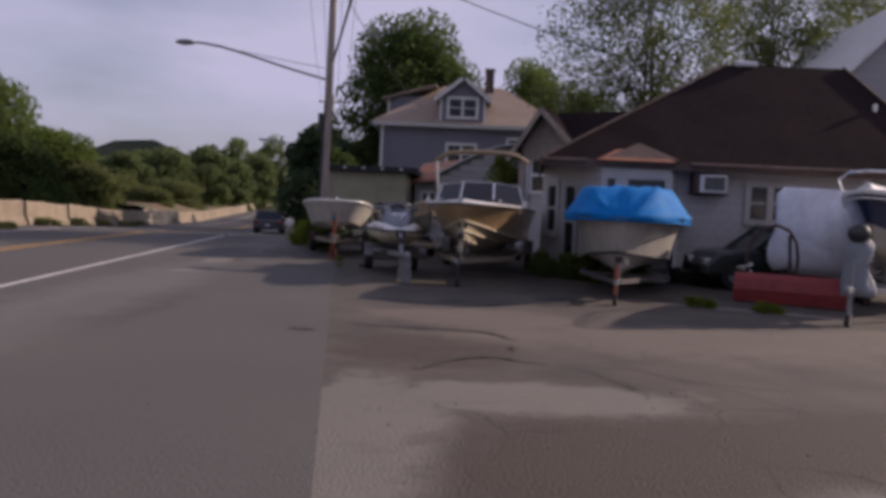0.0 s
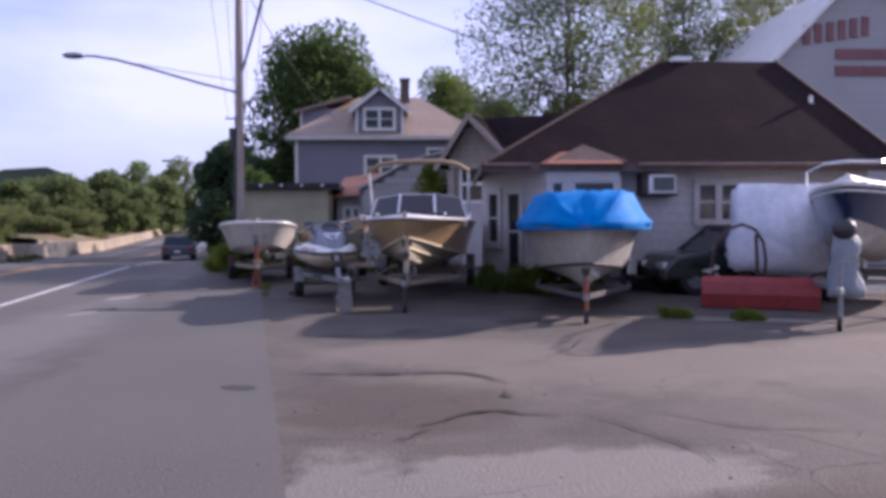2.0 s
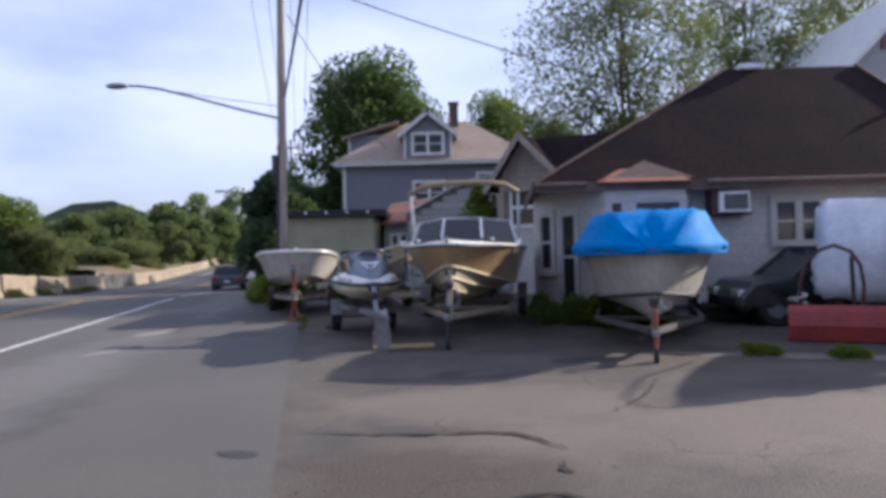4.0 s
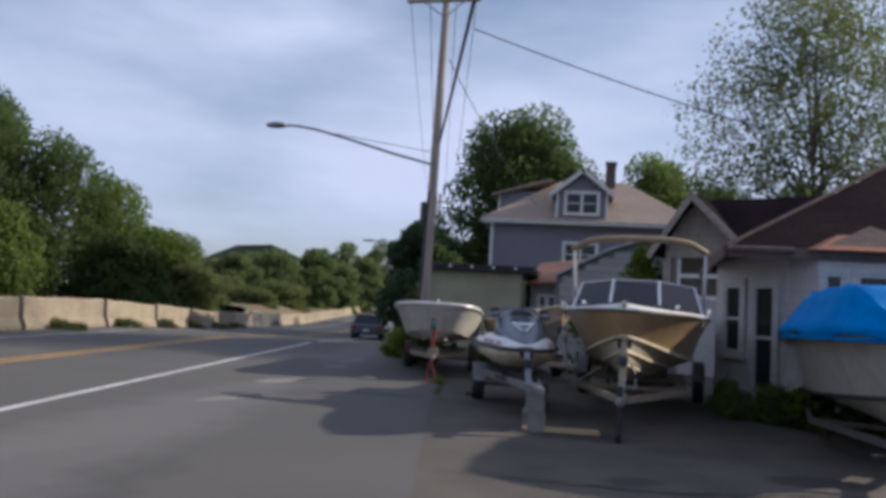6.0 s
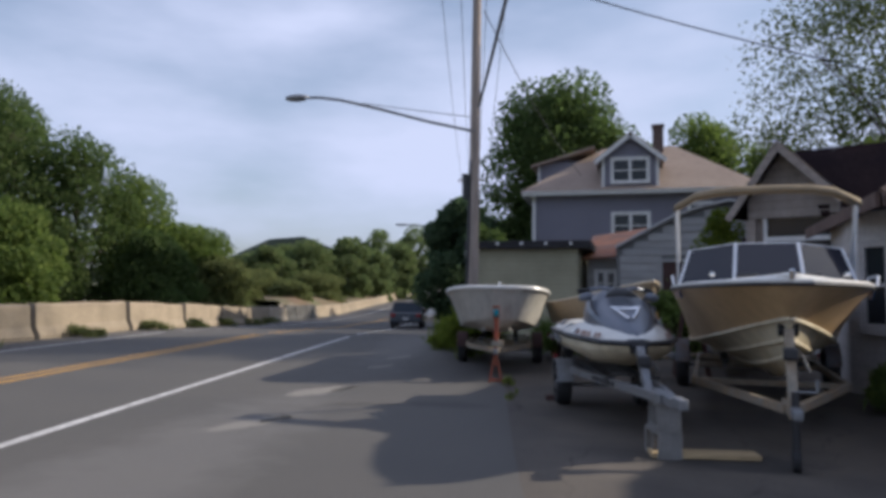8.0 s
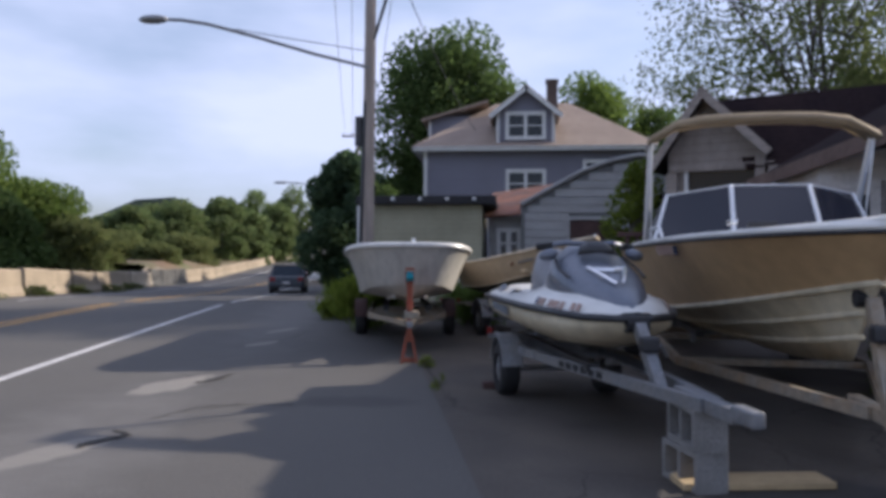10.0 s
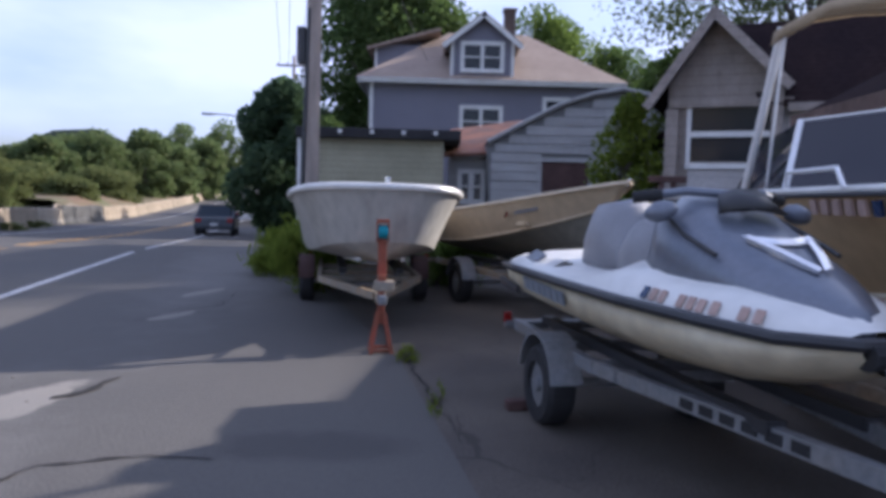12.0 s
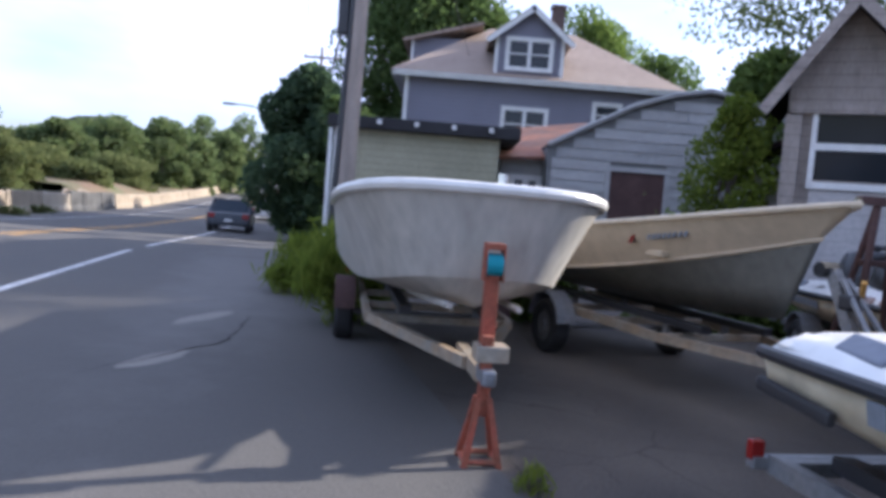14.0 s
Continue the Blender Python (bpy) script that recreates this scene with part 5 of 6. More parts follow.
        se.append([(-w * 1.05, y, zb), (-w, y, (zb + zt) / 2), (-w * .75, y, zt - .03), (0, y, zt), (w * .75, y, zt - .03), (w, y, (zb + zt) / 2), (w * 1.05, y, zb), (0, y, zb - .04)])
    part("seat", loft(se, close=True), seat_mat, j, "grey two-up vinyl seat", True)
    for s in (-1, 1):
        part("tail_deck", loft([[(s * .5, 2.2, .73), (s * .36, 2.2, .80), (s * .3, 2.2, .78)], [(s * .5, 2.95, .72), (s * .38, 2.95, .77), (s * .28, 2.95, .75)], [(s * .46, 3.02, .70), (s * .36, 3.02, .72), (s * .28, 3.02, .70)]]), upper, j, smooth=True)
        for i in range(7):
            part("letter_bar", B(((s * .574, 1.72 + i * .105, .632), (.012, .078, .082), (0, s * 12, 0)), bevel=0.003), CANVAS_GL, j, "plain bar in place of a faded grey-blue letter")
        for i in (0, 1, 3, 4, 5, 6, 8, 9, 10):
            y = 0.25 + i * .062
            w = np.interp(y, (0.18, 0.5, 1.0, 1.5), (.33, .46, .54, .555))
            yaw = -math.degrees(math.atan(np.interp(y, (0.2, 0.5, 1.0, 1.5), (.42, .28, .10, .03))))
            part("number_bar", B(((s * (w * .955 + .004), y, .80), (.006, .040, .062), (0, -s * 33, s * yaw))), NAVY if i == 10 else FADED, j, "faded registration bar")
    return j


ski = jet_ski(JM @ pose(0, 1.1, 0.165, 1.4), "white and slate-grey jet ski with a grey vinyl seat", GEL_W, SKI_GREY, RUST_RED, SEAT)
jt = trailer(JM, 4.1, 3.15, 1.0, "galvanised single-axle trailer under the white jet ski", GALV, 0.52, 0.25, GALV, 0.465, 0.515, 0.82, 0.075, 2.2)
winch_post(jt, 0.75, 0.47, 0.86, GALV, 0.28)
part("reflector", B(((-0.062, 0.3, 0.50), (0.012, 0.1, 0.06))), AMBER, jt, "amber side reflector")
part("wheel_chock", B(((-0.6, 3.45, 0.035), (0.16, 0.09, 0.07)), bevel=0.01), DOOR_BR, jt)
for i in range(6):
    part("letter_bar", B(((-(.07 + .137 * (1.2 + i * .13)), 1.2 + i * .13, .515 - .0185 * (1.2 + i * .13)), (.006, .085, .045), (0, 0, 7.8))), BLACK, jt)
cb = thing("cinder_block", pose(-0.88, 14.25, 0, 0, 0, 106) @ Matrix.Diagonal((1, 1, 1.06, 1)), "grey two-hole concrete block under the trailer tongue", "block", "blocks under the tongue")
part("shell", B(((0, 0, .015), (.4, .2, .03)), ((0, 0, .205), (.4, .2, .03)), ((-.185, 0, .11), (.03, .2, .16)), ((.185, 0, .11), (.03, .2, .16)), ((0, 0, .11), (.03, .2, .16)), bevel=0.003), BLOCK, cb)
copy_thing(cb, pose(-0.87, 14.24, 0.234, 0, 0, 99) @ Matrix.Diagonal((1, 1, 1.06, 1)))
plank = tagged(part("plank", B(((0, 0, 0.02), (0.9, 0.22, 0.04), (0, 0, 8)), bevel=0.004), WOOD), "short pale plank lying on the asphalt", "plank")
plank.location = (-0.55, 14.25, 0.008)
jet_ski(pose(0.6, 20.6, 0.06, 0, 0, -6), "second white and black jet ski behind the tan boat", GEL_W, BLACKP, RUST_RED, BLACKP)
trailer(pose(0.6, 19.5, 0, 0, 0, -6), 4.4, 3.3, 1.22, "galvanised trailer under the second jet ski", GALV, 0.42, 0.24, GALV, 0.33, 0.38, 0.95)
ef = thing("engine_stand", pose(-0.15, 20.75, 0), "rusty steel A-frame engine stand", "stand")
for s in (-1, 1):
    part("leg", R(((s * .28, -.2, 0), (s * .06, 0, 1.68), .028), ((s * .28, .3, 0), (s * .06, 0, 1.68), .028), seg=6), DOOR_BR, ef)
part("head_bar", B(((0, 0, 1.68), (.42, .09, .07)), bevel=0.008), DOOR_BR, ef)
part("cross_bar", B(((0, 0, 1.2), (.3, .05, .05)), bevel=0.008), DOOR_BR, ef)

# ---- tan bow-rider with folded canopy frame ----
TM = pose(0.12, 13.95, 0, 0, 0, -5.5)
tt = trailer(TM @ pose(0, 0.25, 0), 6.2, 5.25, 2.05, "pale steel trailer under the tan bow-rider", STEEL_W, 0.54, 0.32, DKSTEEL, 0.40, 0.45, 1.6)
winch_post(tt, -0.1, 0.42, 1.1, STEEL_W, 0.2)
tongue_jack(tt, (0.0, -0.3, 0.36), 0.6, BLACKP)
tb = thing("motorboat", TM, "tan and cream bow-rider with a canvas top frame", "boat")
tg = lambda s: 1.13 * (1 - (1 - s) ** 3.4) ** .6
t_, b_, rows = hull(6.0, 24, tg, lambda s: 0.90 * (1 - (1 - s) ** 2.4) ** .9, lambda s: 1.49 - 0.06 * s, lambda s: 1.20 - 0.46 * (1 - (1 - s) ** 2.0), lambda s: 0.70 - 0.22 * (1 - (1 - s) ** 4), 0.25, 0.65, 0.25)
part("topside", t_, GEL_TAN, tb, "faded tan topside", True)
part("bottom", b_, GEL_CREAM, tb, "yellowed cream bottom", True)
# Black tube put in for the thin shadow line under the gunwale.
part("gunwale_shade", rail(rows, 0.016), BLACKP, tb, "dark line for the shade under the gunwale")
part("gunwale_cap", rail(rows, 0.022, 0.025, -0.01), GEL_W, tb)
part("foredeck", deck(rows, -0.02, 0, 15, 0.08), GEL_W, tb, "white foredeck")
part("spray_rail", rail(rows, 0.022, 0.0, 0.01, which=1), GEL_CREAM, tb, "white spray rail")
for f in (0.36, 0.68):
    part("strake", rail([((w[2][0] + (w[1][0] - w[2][0]) * f, w[2][1] + (w[1][1] - w[2][1]) * f, w[2][2] + (w[1][2] - w[2][2]) * f - .02),) for w in rows], 0.022), GEL_CREAM, tb)
for s in (-1, 1):
    part("side_deck", B(((s * .94, 4.8, 1.43), (.2, 2.3, .06)), bevel=0.01), GEL_W, tb)
part("cockpit_floor", B(((0, 4.8, 1.0), (1.7, 2.3, .05))), GEL_CREAM, tb)
part("bow_eye", R(((0, 0.0, 1.53), (0, -0.02, 1.6), 0.025)), CHROME, tb)
ws = part("windscreen", B(((0, 2.42, 1.545), (0.78, 0.05, 0.02))), CHROME, tb)
posts = [(-0.98, 2.95, 1.49, -0.84, 3.14, 1.95), (-0.36, 2.42, 1.54, -0.33, 2.70, 2.0), (0.36, 2.42, 1.54, 0.33, 2.70, 2.0), (0.98, 2.95, 1.49, 0.84, 3.14, 1.95)]
for p in posts:
    part("screen_post", R((p[:3], p[3:], 0.022), seg=6), ALU, ws)
for a, b in zip(posts, posts[1:]):
    part("screen_pane", slab((a[:3], b[:3], b[3:], a[3:]), 0.012), WINDSCREEN, ws, "smoked glass pane")
    part("screen_rail", R((a[3:], b[3:], 0.008)), ALU, ws)
for s in (-1, 1):
    part("screen_pane", slab(((s * .98, 2.97, 1.5), (s * 1.0, 4.0, 1.47), (s * .88, 3.7, 1.85), (s * .84, 3.15, 1.95)), 0.012), WINDSCREEN, ws)
    part("canopy_strut", R(((s * 1.0, 3.7, 1.47), (s * 1.0, 3.1, 2.52), 0.028), ((s * 0.98, 3.3, 1.48), (s * 1.0, 3.05, 2.5), 0.010)), ALU, tb, "bright aluminium canopy strut")
    part("grab_rail", tube([(s * 1.0, 2.1, 1.5), (s * 1.02, 2.15, 1.6), (s * 1.04, 2.75, 1.6), (s * 1.03, 2.8, 1.5)], .014), ALU, tb)
    part("cleat", B(((s * .6, 1.3, 1.60), (.05, .18, .04)), bevel=0.01), CHROME, tb)
    for i in range(6):
        part("number_bar", B(((s * tg(.32 + i * .018) * .985, 1.9 + i * .11, 1.4), (.02, .06, .08), (0, s * 14, -s * 9))), NAVY if i == 0 else FADED, tb)
cp = []
for i in range(9):
    u = -1 + i / 4
    z_ = 2.67 - 0.16 * abs(u) ** 6 - 0.05 * u * u
    cp.append([(u * 1.03, 2.92, z_ - .02), (u * 1.03, 3.0, z_ + .05), (u * 1.03, 3.16, z_ + .05), (u * 1.03, 3.22, z_ - .03)])
part("canopy", loft(cp, close=True), CANVAS, tb, "tan canvas top rolled on its bow", True)
part("deck_vent", B(((.35, 2.2, 1.61), (.3, .1, .05)), bevel=0.01), BLACKP, tb)
part("deck_vent", B(((-.25, 1.9, 1.61), (.22, .08, .04)), bevel=0.01), BLACKP, tb)
part("outboard", B(((0, 6.2, 1.35), (.42, .5, .5)), ((0, 6.2, .8), (.2, .3, .7)), bevel=0.06), BLACKP, tb)

# ---- boat under the blue tarpaulin ----
BM = pose(2.66, 12.45, 0, 0, 0, -13)
bt = trailer(BM @ pose(0, 0.35, 0), 6.0, 4.9, 2.05, "dark steel trailer under the covered white boat", DKSTEEL, 0.44, 0.3, GEL_GREY, 0.30, 0.34, 1.6)
winch_post(bt, -0.1, 0.36, 0.85, DKSTEEL, 0.2)
tongue_jack(bt, (0.0, -0.45, 0.36), 0.62, RUST_RED)
bb = thing("motorboat", BM, "dull white motorboat under a blue poly tarpaulin", "boat")
bg = lambda s: 1.02 * (1 - (1 - s) ** 4.2) ** .55
t_, b_, rows = hull(5.6, 20, bg, lambda s: 0.84 * (1 - (1 - s) ** 3.2) ** .7, lambda s: 1.42 - 0.05 * s, lambda s: 0.82 - 0.26 * (1 - (1 - s) ** 2.0), lambda s: 0.40 - 0.0 * s, 0.2, 0.5, 0.2)
part("topside", t_, GEL_GREY, bb, smooth=True)
part("bottom", b_, GEL_GREY, bb, smooth=True)
part("spray_rail", rail(rows, 0.025, which=1), BLACKP, bb)
part("swim_ladder", tube([(0.92, 4.4, .4), (0.95, 4.4, .95), (0.95, 4.9, .95)], .03), TRIM, bb)
trng = random.Random(9)
rings = []
SHAPE = ((-.97, -.10), (-1.0, -.05), (-1.0, 0.0), (-.95, .12), (-.88, .35), (-.81, .62), (-.74, .90), (-.66, .99), (-.36, .98), (-.16, 1.0), (0, 1.02))
SHAPE = SHAPE + tuple((-u, v) for u, v in reversed(SHAPE[:-1]))
for i, (g, c, k) in enumerate(rows):
    y, s = g[1], g[1] / 5.6
    rise = 0.05 + 0.44 * min(1.0, (s / 0.10) ** 0.8) - 0.08 * s
    half = max(g[0], 0.06) + 0.18
    ring = []
    for j, (u, v) in enumerate(SHAPE):
        top = max(0.0, v)
        fold = (0.022 * math.sin(6.1 * y + 2.2 * j) + 0.016 * math.sin(2.7 * y + 1.3 * j * j)) * (0.35 + top)
        sag = -0.05 * abs(math.sin(2.6 * y)) * (top > .9)
        wave = 0.03 * math.sin(5 * y + (2 if u > 0 else 0)) * (v < 0)
        ring.append((half * u * (1 - 0.10 * top * (s < .1)), y - 0.10 * (1 - s) * (v <= .2), 1.43 + (rise * v if v > 0 else v) + fold + sag + wave + trng.uniform(-.008, .008)))
    rings.append(ring)
rings.insert(0, [(x * 0.4, y - 0.05, 1.36 + (z - 1.36) * 0.12) for x, y, z in rings[0]])
part("tarpaulin", loft(rings), BLUE, bb, "crumpled blue tarpaulin", True)
part("tarp_rope", rail([((w[0][0] + .165, w[0][1] - .05, w[0][2] - .03),) for w in rows], 0.012), NAVY, bb)
part("tarp_hem", rail([((w[0][0] + .15, w[0][1] - .08, w[0][2] - .09),) for w in rows], 0.02), BLUE, bb)

# ---- dark-hulled boat at the forecourt edge ----
RM = pose(5.65, 11.3, 0, 0, 0, -40)
rt = trailer(RM @ pose(0, 0.3, 0), 6.0, 4.9, 2.05, "galvanised trailer under the dark-hulled boat", GALV, 0.7, 0.3, GALV, 0.45, 0.5, 1.6)
tongue_jack(rt, (0.0, -0.3, 0.5), 0.85, GALV)
winch_post(rt, 0, 0.5, 1.3, GALV, 0.2)
rb = thing("motorboat", RM @ pose(0, 0.35, 0), "dark-blue and white motorboat with a grey bow cover", "boat")
t_, b_, rows = hull(5.8, 20, lambda s: 1.05 * (1 - (1 - s) ** 2.6) ** .75, lambda s: 0.88 * (1 - (1 - s) ** 2.4) ** .9, lambda s: 1.88 - 0.2 * s, lambda s: 1.45 - 0.55 * (1 - (1 - s) ** 2.2), lambda s: 1.0 - 0.3 * (1 - (1 - s) ** 4), 0.35, 0.8, 0.3)
part("topside", t_, NAVY, rb, smooth=True)
part("bottom", b_, GEL_GREY, rb, smooth=True)
part("foredeck", deck(rows, -0.02, 0, 20, 0.14), GEL_W, rb, "white foredeck", True)
part("gunwale", rail(rows, 0.04, 0.02), GEL_W, rb)
part("bow_rail", tube([(-.9, 2.4, 1.95), (-.75, 1.5, 2.16), (-.35, .5, 2.2), (0, .2, 2.2), (.35, .5, 2.2), (.75, 1.5, 2.16), (.9, 2.4, 1.95)], .018), CHROME, rb)
cloth = []
for k in range(9):
    z = 1.22 - 0.1 * k
    r = (0.10, 0.15, 0.16, 0.14, 0.15, 0.17, 0.19, 0.21, 0.20)[k]
    cloth.append([((r + 0.035 * math.sin(3 * a + k) + 0.02 * math.sin(7 * a)) * math.cos(a), -0.05 + 0.8 * (r + 0.03 * math.sin(4 * a + 2 * k)) * math.sin(a), z) for a in [i / 20 * 2 * math.pi for i in range(20)]])
part("bow_cover", loft(cloth, close=True), CANVAS_GL, rb, "grey cloth hanging round the winch", True)
bm = bmesh.new()
bmesh.ops.create_uvsphere(bm, u_segments=14, v_segments=8, radius=0.15, matrix=pose(0, -0.12, 1.3) @ Matrix.Diagonal((1, 0.8, 0.9, 1)))
part("winch_cover", bm, BLACKP, rb, "black round winch cover", True)
part("rub_stripe", rail([((w[0][0] + .006, w[0][1], w[0][2] - .07),) for w in rows], 0.016), GEL_W, rb, "white rub stripe")

# ---- plough, wrapped thing, hoop and car before the workshop ----
pl = thing("plough_blade", pose(5.8, 13.7, 0, 0, 0, -24), "red steel snow-plough blade with a hoop guard", "plough")
part("blade", loft([[(x, .16, .0), (x, 0, .02), (x, -.05, .24), (x, .02, .44), (x, .12, .52), (x, .16, .50), (x, .07, .42), (x, 0, .24)] for x in (-.88, -.44, 0, .44, .88)], close=True), PLOW, pl)
for x in (-.72, -.25, .25, .72):
    part("rib", B(((x, .14, .18), (.03, .16, .28))), PLOW, pl)
part("push_frame", R(((-.5, .15, .2), (0, .9, .25), .04), ((.5, .15, .2), (0, .9, .25), .04), seg=4), PLOW, pl)
part("lift_arm", R(((0, .5, .2), (-.05, .3, 1.2), .03), seg=6), DOOR_BR, pl)
hoop = [(-.42, .3, .3), (-.44, .3, .7), (-.36, .3, 1.0), (-.18, .3, 1.2), (.02, .3, 1.27), (.22, .3, 1.18), (.34, .3, .98), (.38, .3, .7), (.36, .3, .3)]
part("hoop_guard", tube([(x - .28, y, z + .1) for x, y, z in hoop], .028), DOOR_BR, pl, "rusty hoop guard")
part("hose_coil", tube([(-.75 + .12 * math.cos(a), .35 + .1 * math.sin(a), .52 + .02 * a) for a in [i * .6 for i in range(14)]], .02), COIL, pl, "pale coiled hose")
wr = thing("wrapped_machine", pose(7.1, 15.35, 0, 0, 0, -20), "machine wrapped in white plastic sheeting", "wrapped machine")
prof = [(-.95, .55), (-1.0, .9), (-.86, 1.35), (-.9, 2.0), (-.75, 2.08), (.7, 2.05), (.95, 1.7), (1.1, 1.2), (.85, .6), (.2, .45)]
wrp = prism(prof, "y", -.6, .7)
bmesh.ops.subdivide_edges(wrp, edges=wrp.edges[:], cuts=3, use_grid_fill=True)
wr_rng = random.Random(2)
for v in wrp.verts:
    fold = 0.07 * math.sin(v.co.z * 6 + v.co.x * 9) + 0.05 * math.sin(v.co.x * 17 - v.co.z * 5)
    v.co += Vector((wr_rng.uniform(-.04, .04), fold + wr_rng.uniform(-.05, .05), wr_rng.uniform(-.04, .04)))
part("plastic_cover", wrp, SHRINK, wr, "crumpled white plastic sheet", True)
for s in (-.7, .7):
    part("skid", B(((s, 0, .25), (.12, 1.1, .5)), bevel=0.01), DOOR_BR, wr)


def car(m, paint, label, category, length=4.5, width=1.78, height=1.45, suv=False, lights=True):
    """A car, its nose towards -y: body shell, glasshouse, wheels, lamps."""
    c = thing(category.replace(" ", "_"), m, label, category)
    h = height
    hood = 0.62 * h if suv else 0.60 * h
    L = length
    prof = [(0, .32), (-.0, .52), (.06, .60 * 1.0), (.25, hood - .06), (L * .24, hood), (L * .26, hood + .01), (L * .90, hood + .03), (L - .05, hood - .03), (L, .55), (L - .02, .32)]
    rings = []
    for x, k in ((-1, .0), (-.96, 1), (-.5, 1), (0, 1), (.5, 1), (.96, 1), (1, .0)):
        rings.append([(x * width / 2, y if k else y + (.06 if y < L / 2 else -.06), z if k else (z - .05 if z > .5 else z + .04)) for y, z in prof])
    body = part("body", loft(rings, close=True), paint, c, smooth=False)
    a0, a1, a2, a3 = L * .25, L * .42, (L * .69 if not suv else L * .9), (L * .87 if not suv else L * .98)
    gl = []
    for x in (-1, -.86, .86, 1):
        e = abs(x) > .9
        gl.append([(x * width / 2 * (1.0 if e else 1.0) * .97, a0 + .03 * e, hood - .02), (x * width / 2 * .80, a1 + .05 * e, h - .05 * e), (x * width / 2 * .80, a2 - .05 * e, h - .05 * e), (x * width / 2 * .97, a3 - .03 * e, hood)])
    part("glasshouse", loft(gl, close=True), PANE, c, "dark tinted glasshouse")
    part("roof", B(((0, (a1 + a2) / 2, h + .005), (width * .8, a2 - a1 + .05, .045)), bevel=0.018), paint, c)
    for s in (-1, 1):
        xs, xt = s * width / 2 * .97, s * width / 2 * .81
        for pa, pb, pr in (((xs, a0, hood), (xt, a1, h), .035), ((xs, a3, hood), (xt, a2, h), .05), ((xs, L * .58, hood), (xt, L * .58, h), .035)):
            part("pillar", R((pa, pb, pr), seg=6), paint, c)
        part("head_lamp", B(((s * width * .36, .04, .58), (.34, .12, .13)), bevel=0.02), HEADLAMP, c)
        part("tail_lamp", B(((s * width * .39, L - .02, hood - .12), (.26, .08, .2)), bevel=0.02), RED_LAMP, c)
        part("door_mirror", B(((s * (width / 2 + .06), a0 + .25, hood + .08), (.16, .1, .12)), bevel=0.03), paint, c)
        for y in (L * .18, L * .81):
            wheel(c, (s * (width / 2 - .1), y, .33), .33, .2)
    part("bumper", B(((0, .0, .42), (width * .9, .12, .18)), bevel=0.04), BLACKP, c)
    part("bumper", B(((0, L, .45), (width * .94, .12, .2)), bevel=0.04), paint, c)
    part("number_plate", B(((0, L + .065, .55), (.32, .01, .12))), SKIN_SIGN, c, "plain pale plate")
    return c


car(pose(-12.75, 44.6, land(46) - .01, -1.6, 0, 13) @ pose(0, 4.4, 0, 0, 0, 180), CAR_DARK, "near-black saloon parked on the road shoulder", "car", 4.4, 1.72, 1.42)
car(pose(-16.9, 65.5, land(67), 0, 0, 13) @ pose(0, 4.5, 0, 0, 0, 180), CAR_WHITE, "white saloon parked on the road shoulder", "car", 4.6, 1.8, 1.45)
car(pose(5.05, 16.75, 0, 0, 0, -88), CAR_GREEN, "very dark green off-road car parked by the workshop", "car", 3.6, 1.5, 1.34, True)

# air conditioner in the workshop wall
ac = thing("air_conditioner", pose(5.48, 17.45, 2.22), "white window air conditioner jutting from the wall", "air conditioner")
part("case", B(((0, 0, 0), (.56, .5, .38)), bevel=0.015), TRIM, ac)
part("grille", B(((0.02, -.255, 0), (.44, .02, .29))), CANVAS_G, ac)
part("box_frame", B(((-.34, .05, 0), (.1, .4, .46)), ((0.03, .05, -.225), (.64, .4, .05))), DOOR_BR, ac)

# ---- trees and plants ----
tree(-5.9, 58, 16.3, 12.8, "broad dark green tree behind the grey house", LEAF_DK, 11, 60000, 0.34, 0.08, lobes=40)
for i, (x, y, h, w) in enumerate(((4.0, 58, 13.8, 10), (8.0, 59, 11.8, 8.5), (12.5, 53, 10.6, 8), (7, 48, 6.2, 5), (11, 45, 7.0, 6), (16, 48, 11, 9))):
    tree(x, y, h, w, "leafy green tree behind the houses", (LEAF_MID, LEAF_DK)[i % 2], 20 + i, 24000, 0.28, 0.06, lobes=26, group="trees behind the houses")
for i, (x, y, h, w, c) in enumerate(((6.8, 31.8, 13.6, 10.6, LEAF_OL), (13.6, 36.5, 17.0, 11.0, LEAF_OL), (19.0, 38.5, 16.0, 10.0, LEAF_OL))):
    tree(x, y, h, w, "tall thin-leaved tree behind the workshop", c, 40 + i, 24000, 0.145, 0.36, lobes=26, open_crown=1, group="thin trees behind the workshop", trunk=0.16)
for i, (x, y, h, w) in enumerate(((8.4, 37.0, 7.0, 5.4), (11.5, 39, 9.2, 7.0), (3.3, 31.9, 5.6, 3.2), (15.5, 40, 9.0, 7))):
    tree(x, y, h, w, "leafy green tree close behind the workshop", LEAF_MID, 60 + i, 7000, 0.24, 0.1, lobes=14, group="trees behind the workshop")
tree(1.05, 27.4, 3.7, 1.75, "bright green young tree beside the shed", LEAF_LT, 70, 9000, 0.10, 0.04, lobes=30)
tree(-8.9, 40.5, 6.0, 4.2, "dark evergreen by the road shoulder", LEAF_SP, 71, 15000, 0.26, 0.08, lobes=16, name="evergreen_tree")
tree(-10.0, 49, 7.2, 4.6, "dark evergreen by the road shoulder", LEAF_SP, 72, 12000, 0.3, 0.1, lobes=16, name="evergreen_tree")
tree(-6.9, 36.5, 4.6, 2.4, "dark leafy sapling beside the garage", LEAF_DK, 73, 3500, 0.2, 0.1, lobes=10)
lrng = random.Random(8)
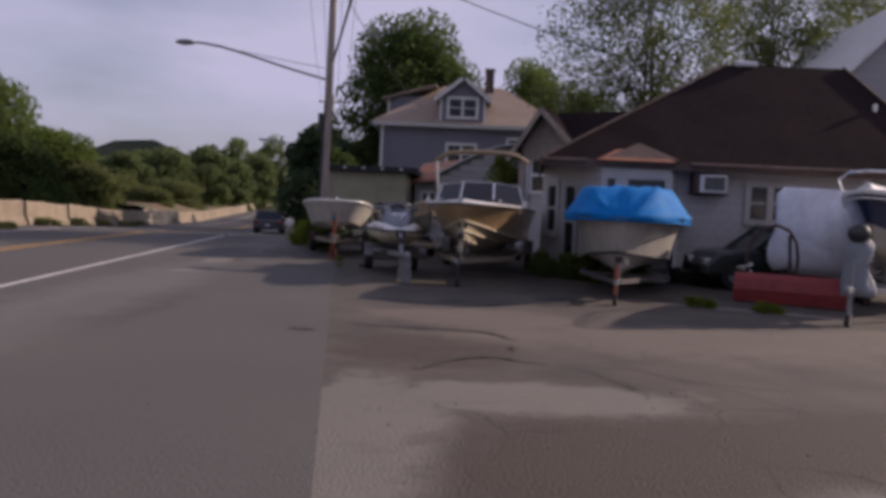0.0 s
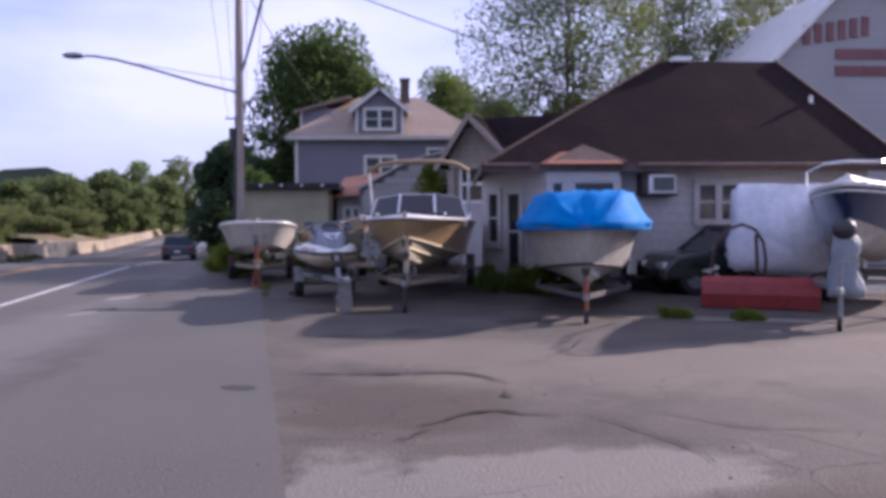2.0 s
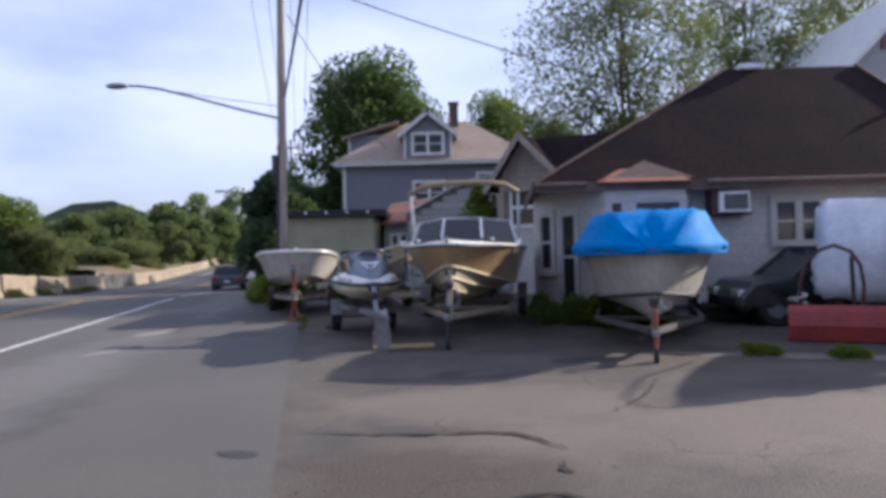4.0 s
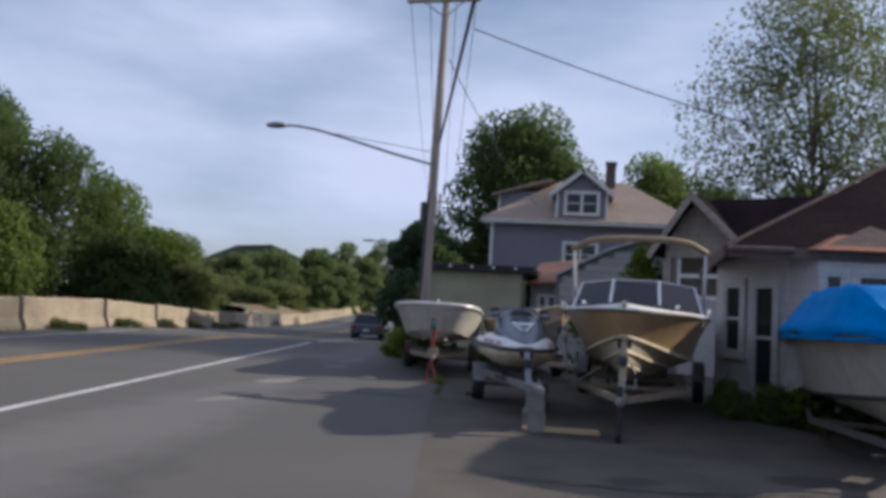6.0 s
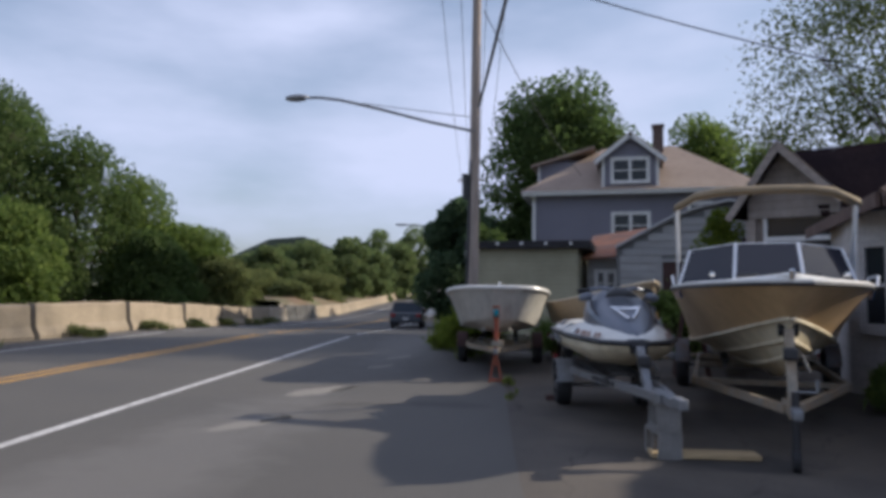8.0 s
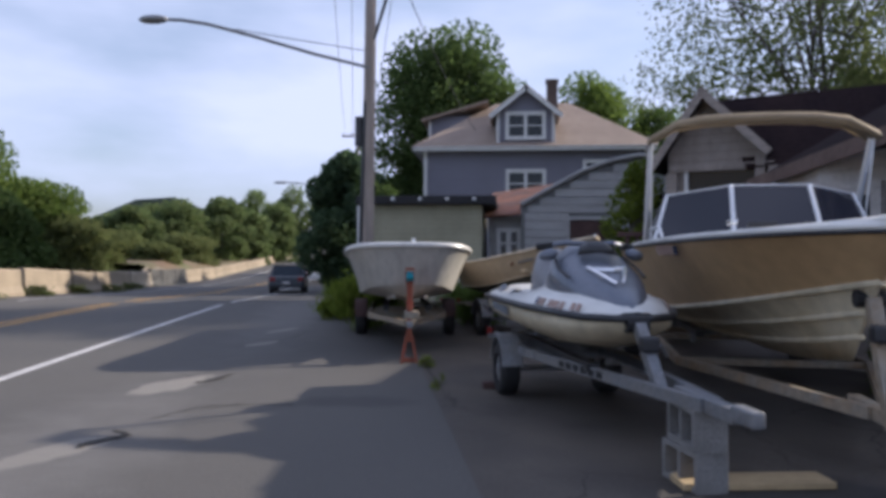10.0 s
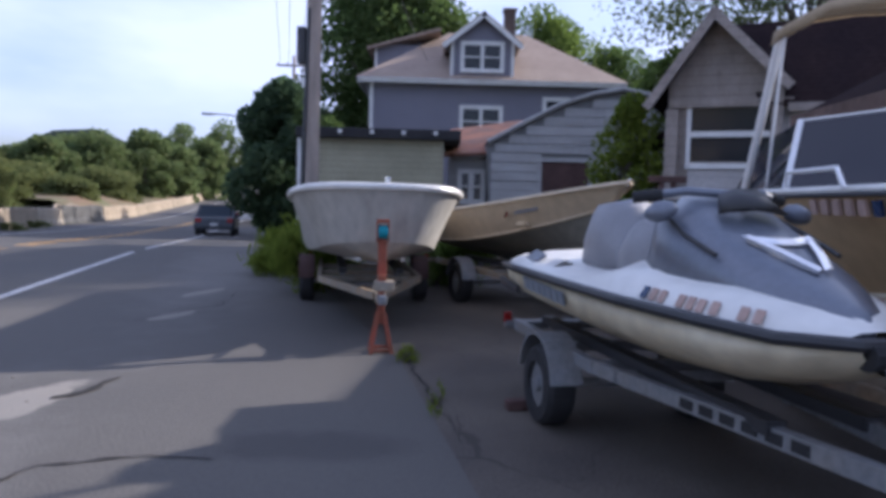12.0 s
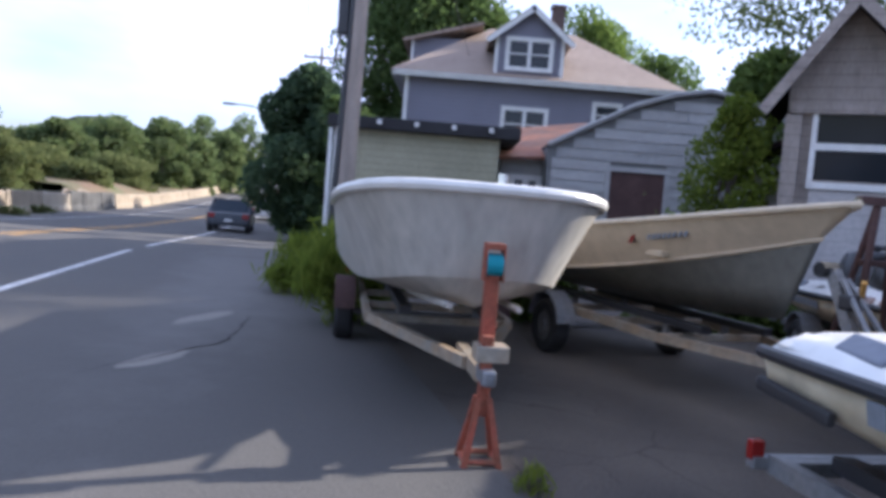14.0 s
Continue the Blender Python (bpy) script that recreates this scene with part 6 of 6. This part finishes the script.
for i, (x, y, h, w) in enumerate(((-44, 38, 15.0, 11), (-38, 42, 14.4, 10), (-42, 48, 15.2, 10), (-34.5, 45.5, 11.6, 8.5), (-34.5, 51, 10.0, 8), (-30.0, 47, 5.6, 6), (-32.5, 55, 6.8, 8), (-29.5, 54, 4.4, 6), (-38, 60, 7.4, 9), (-34, 64, 4.2, 7), (-44, 68, 8.2, 10), (-38, 74, 4.4, 8), (-33, 72, 3.2, 6), (-36, 84, 4.2, 9), (-30, 36, 5.8, 6), (-33, 32, 9.6, 8), (-38, 30, 13.6, 10))):
    tree(x, y, h, w, "dense roadside tree beyond the concrete barrier", (LEAF_OL if h < 4.5 else (LEAF_DK, LEAF_MID)[i in (4, 6, 8, 11, 14)]), 100 + i, 17000, 0.27, 0.03, lobes=26, group="roadside trees")
for i in range(26):
    y = 88 + i * 9
    s = -1 if i % 2 else 1
    x = road_x(y, -17 - lrng.uniform(0, 14)) if s < 0 else road_x(y, 9 + lrng.uniform(0, 9))
    tree(x, y, lrng.uniform(7, 9.5), lrng.uniform(10, 14), "distant leafy tree along the road", LEAF_FAR, 200 + i, 5200, 0.6, 0.03, lobes=12, group="distant trees")
for i, (x, y) in enumerate(((-46, 92), (-43, 98), (-40, 104), (-39, 112), (-50, 106), (-38, 122))):
    tree(x, y, 7.6 + 0.7 * (i % 3), 9, "distant leafy tree beyond the earth bank", LEAF_FAR, 230 + i, 7000, 0.5, 0.03, lobes=16, group="distant trees")
for i in range(9):
    tree(road_x(70 + 3 * i, 8 + 1.5 * i), 62 + 9 * i, 8 + (i % 3) * 1.5, 7.5, "leafy tree beyond the garage", (LEAF_DK, LEAF_MID)[i % 2], 300 + i, 4000, 0.5, 0.04, lobes=12, group="trees beyond the garage")
for i in range(12):
    tree(-92 + i * 7.5, 235 + 6 * (i % 3), 17 + 3 * (i % 2), 17, "distant leafy tree where the road bends away", LEAF_FAR, 500 + i, 2600, 1.1, 0.02, lobes=12, group="distant trees")
hb = bmesh.new()
prev = None
for i in range(41):
    a = -1.25 + i * 0.045
    d = 900
    hgt = 22 + 46 * math.exp(-((a + 0.46) / 0.09) ** 2) + 3 * math.sin(i * 1.1)
    p0, p1 = hb.verts.new((d * math.sin(a), d * math.cos(a), -5)), hb.verts.new((d * math.sin(a), d * math.cos(a), hgt))
    if prev:
        hb.faces.new((prev[0], p0, p1, prev[1]))
    prev = (p0, p1)
tagged(part("backdrop", hb, HILL), "low wooded hills on the horizon", "hill", "", "structure")
# weeds
shrub(-5.2, 25.4, 1.5, 1.0, "clump of tall weeds at the road shoulder", LEAF_LT, 401, 3500, 0.13, "weeds", 1.6)
shrub(-4.6, 23.6, 1.1, 0.8, "clump of tall weeds beside the white boat", LEAF_LT, 402, 2500, 0.12, "weeds", 2.2)
shrub(-2.8, 24.2, 1.6, 0.9, "tall weeds between the boats", LEAF_MID, 403, 2500, 0.12, "weeds", 1.4)
shrub(2.55, 17.1, 0.8, 0.6, "green weeds at the foot of the workshop wall", LEAF_MID, 404, 2500, 0.11, "weeds", 0.8)
shrub(3.6, 16.7, 0.9, 0.5, "green weeds at the foot of the workshop wall", LEAF_LT, 405, 2200, 0.1, "weeds", 0.7)
shrub(0.0, 24.5, 2.2, 1.5, "green bush behind the skiff", LEAF_MID, 406, 3500, 0.14, "bush", 1.5)
shrub(4.05, 12.7, 0.4, 0.14, "low weeds along the asphalt edge", LEAF_LT, 407, 900, 0.06, "weeds", 0.3)
shrub(5.0, 12.45, 0.35, 0.14, "low weeds along the asphalt edge", LEAF_LT, 408, 900, 0.06, "weeds", 0.3)
shrub(-2.7, 17.35, 0.12, 0.08, "small weeds in an asphalt crack", LEAF_LT, 414, 90, 0.03, "weeds", 0.6)
shrub(-2.95, 18.6, 0.25, 0.14, "small weed in an asphalt crack", LEAF_LT, 409, 160, 0.04, "weeds", 0.25)
for i in range(9):
    y = 12 + i * 4.6
    shrub(barrier_x(y) + 0.55, y, 1.6, 0.35, "low weeds at the foot of the barrier", LEAF_OL, 420 + i, 700, 0.12, "weeds", 0.6)

shrub(1.95, 17.3, 0.7, 0.55, "green weeds at the foot of the workshop wall", LEAF_MID, 411, 1800, 0.1, "weeds", 0.7)
shrub(2.9, 16.8, 0.7, 0.5, "leafy green bush at the foot of the workshop wall", LEAF_LT, 412, 2200, 0.1, "bush", 0.8)
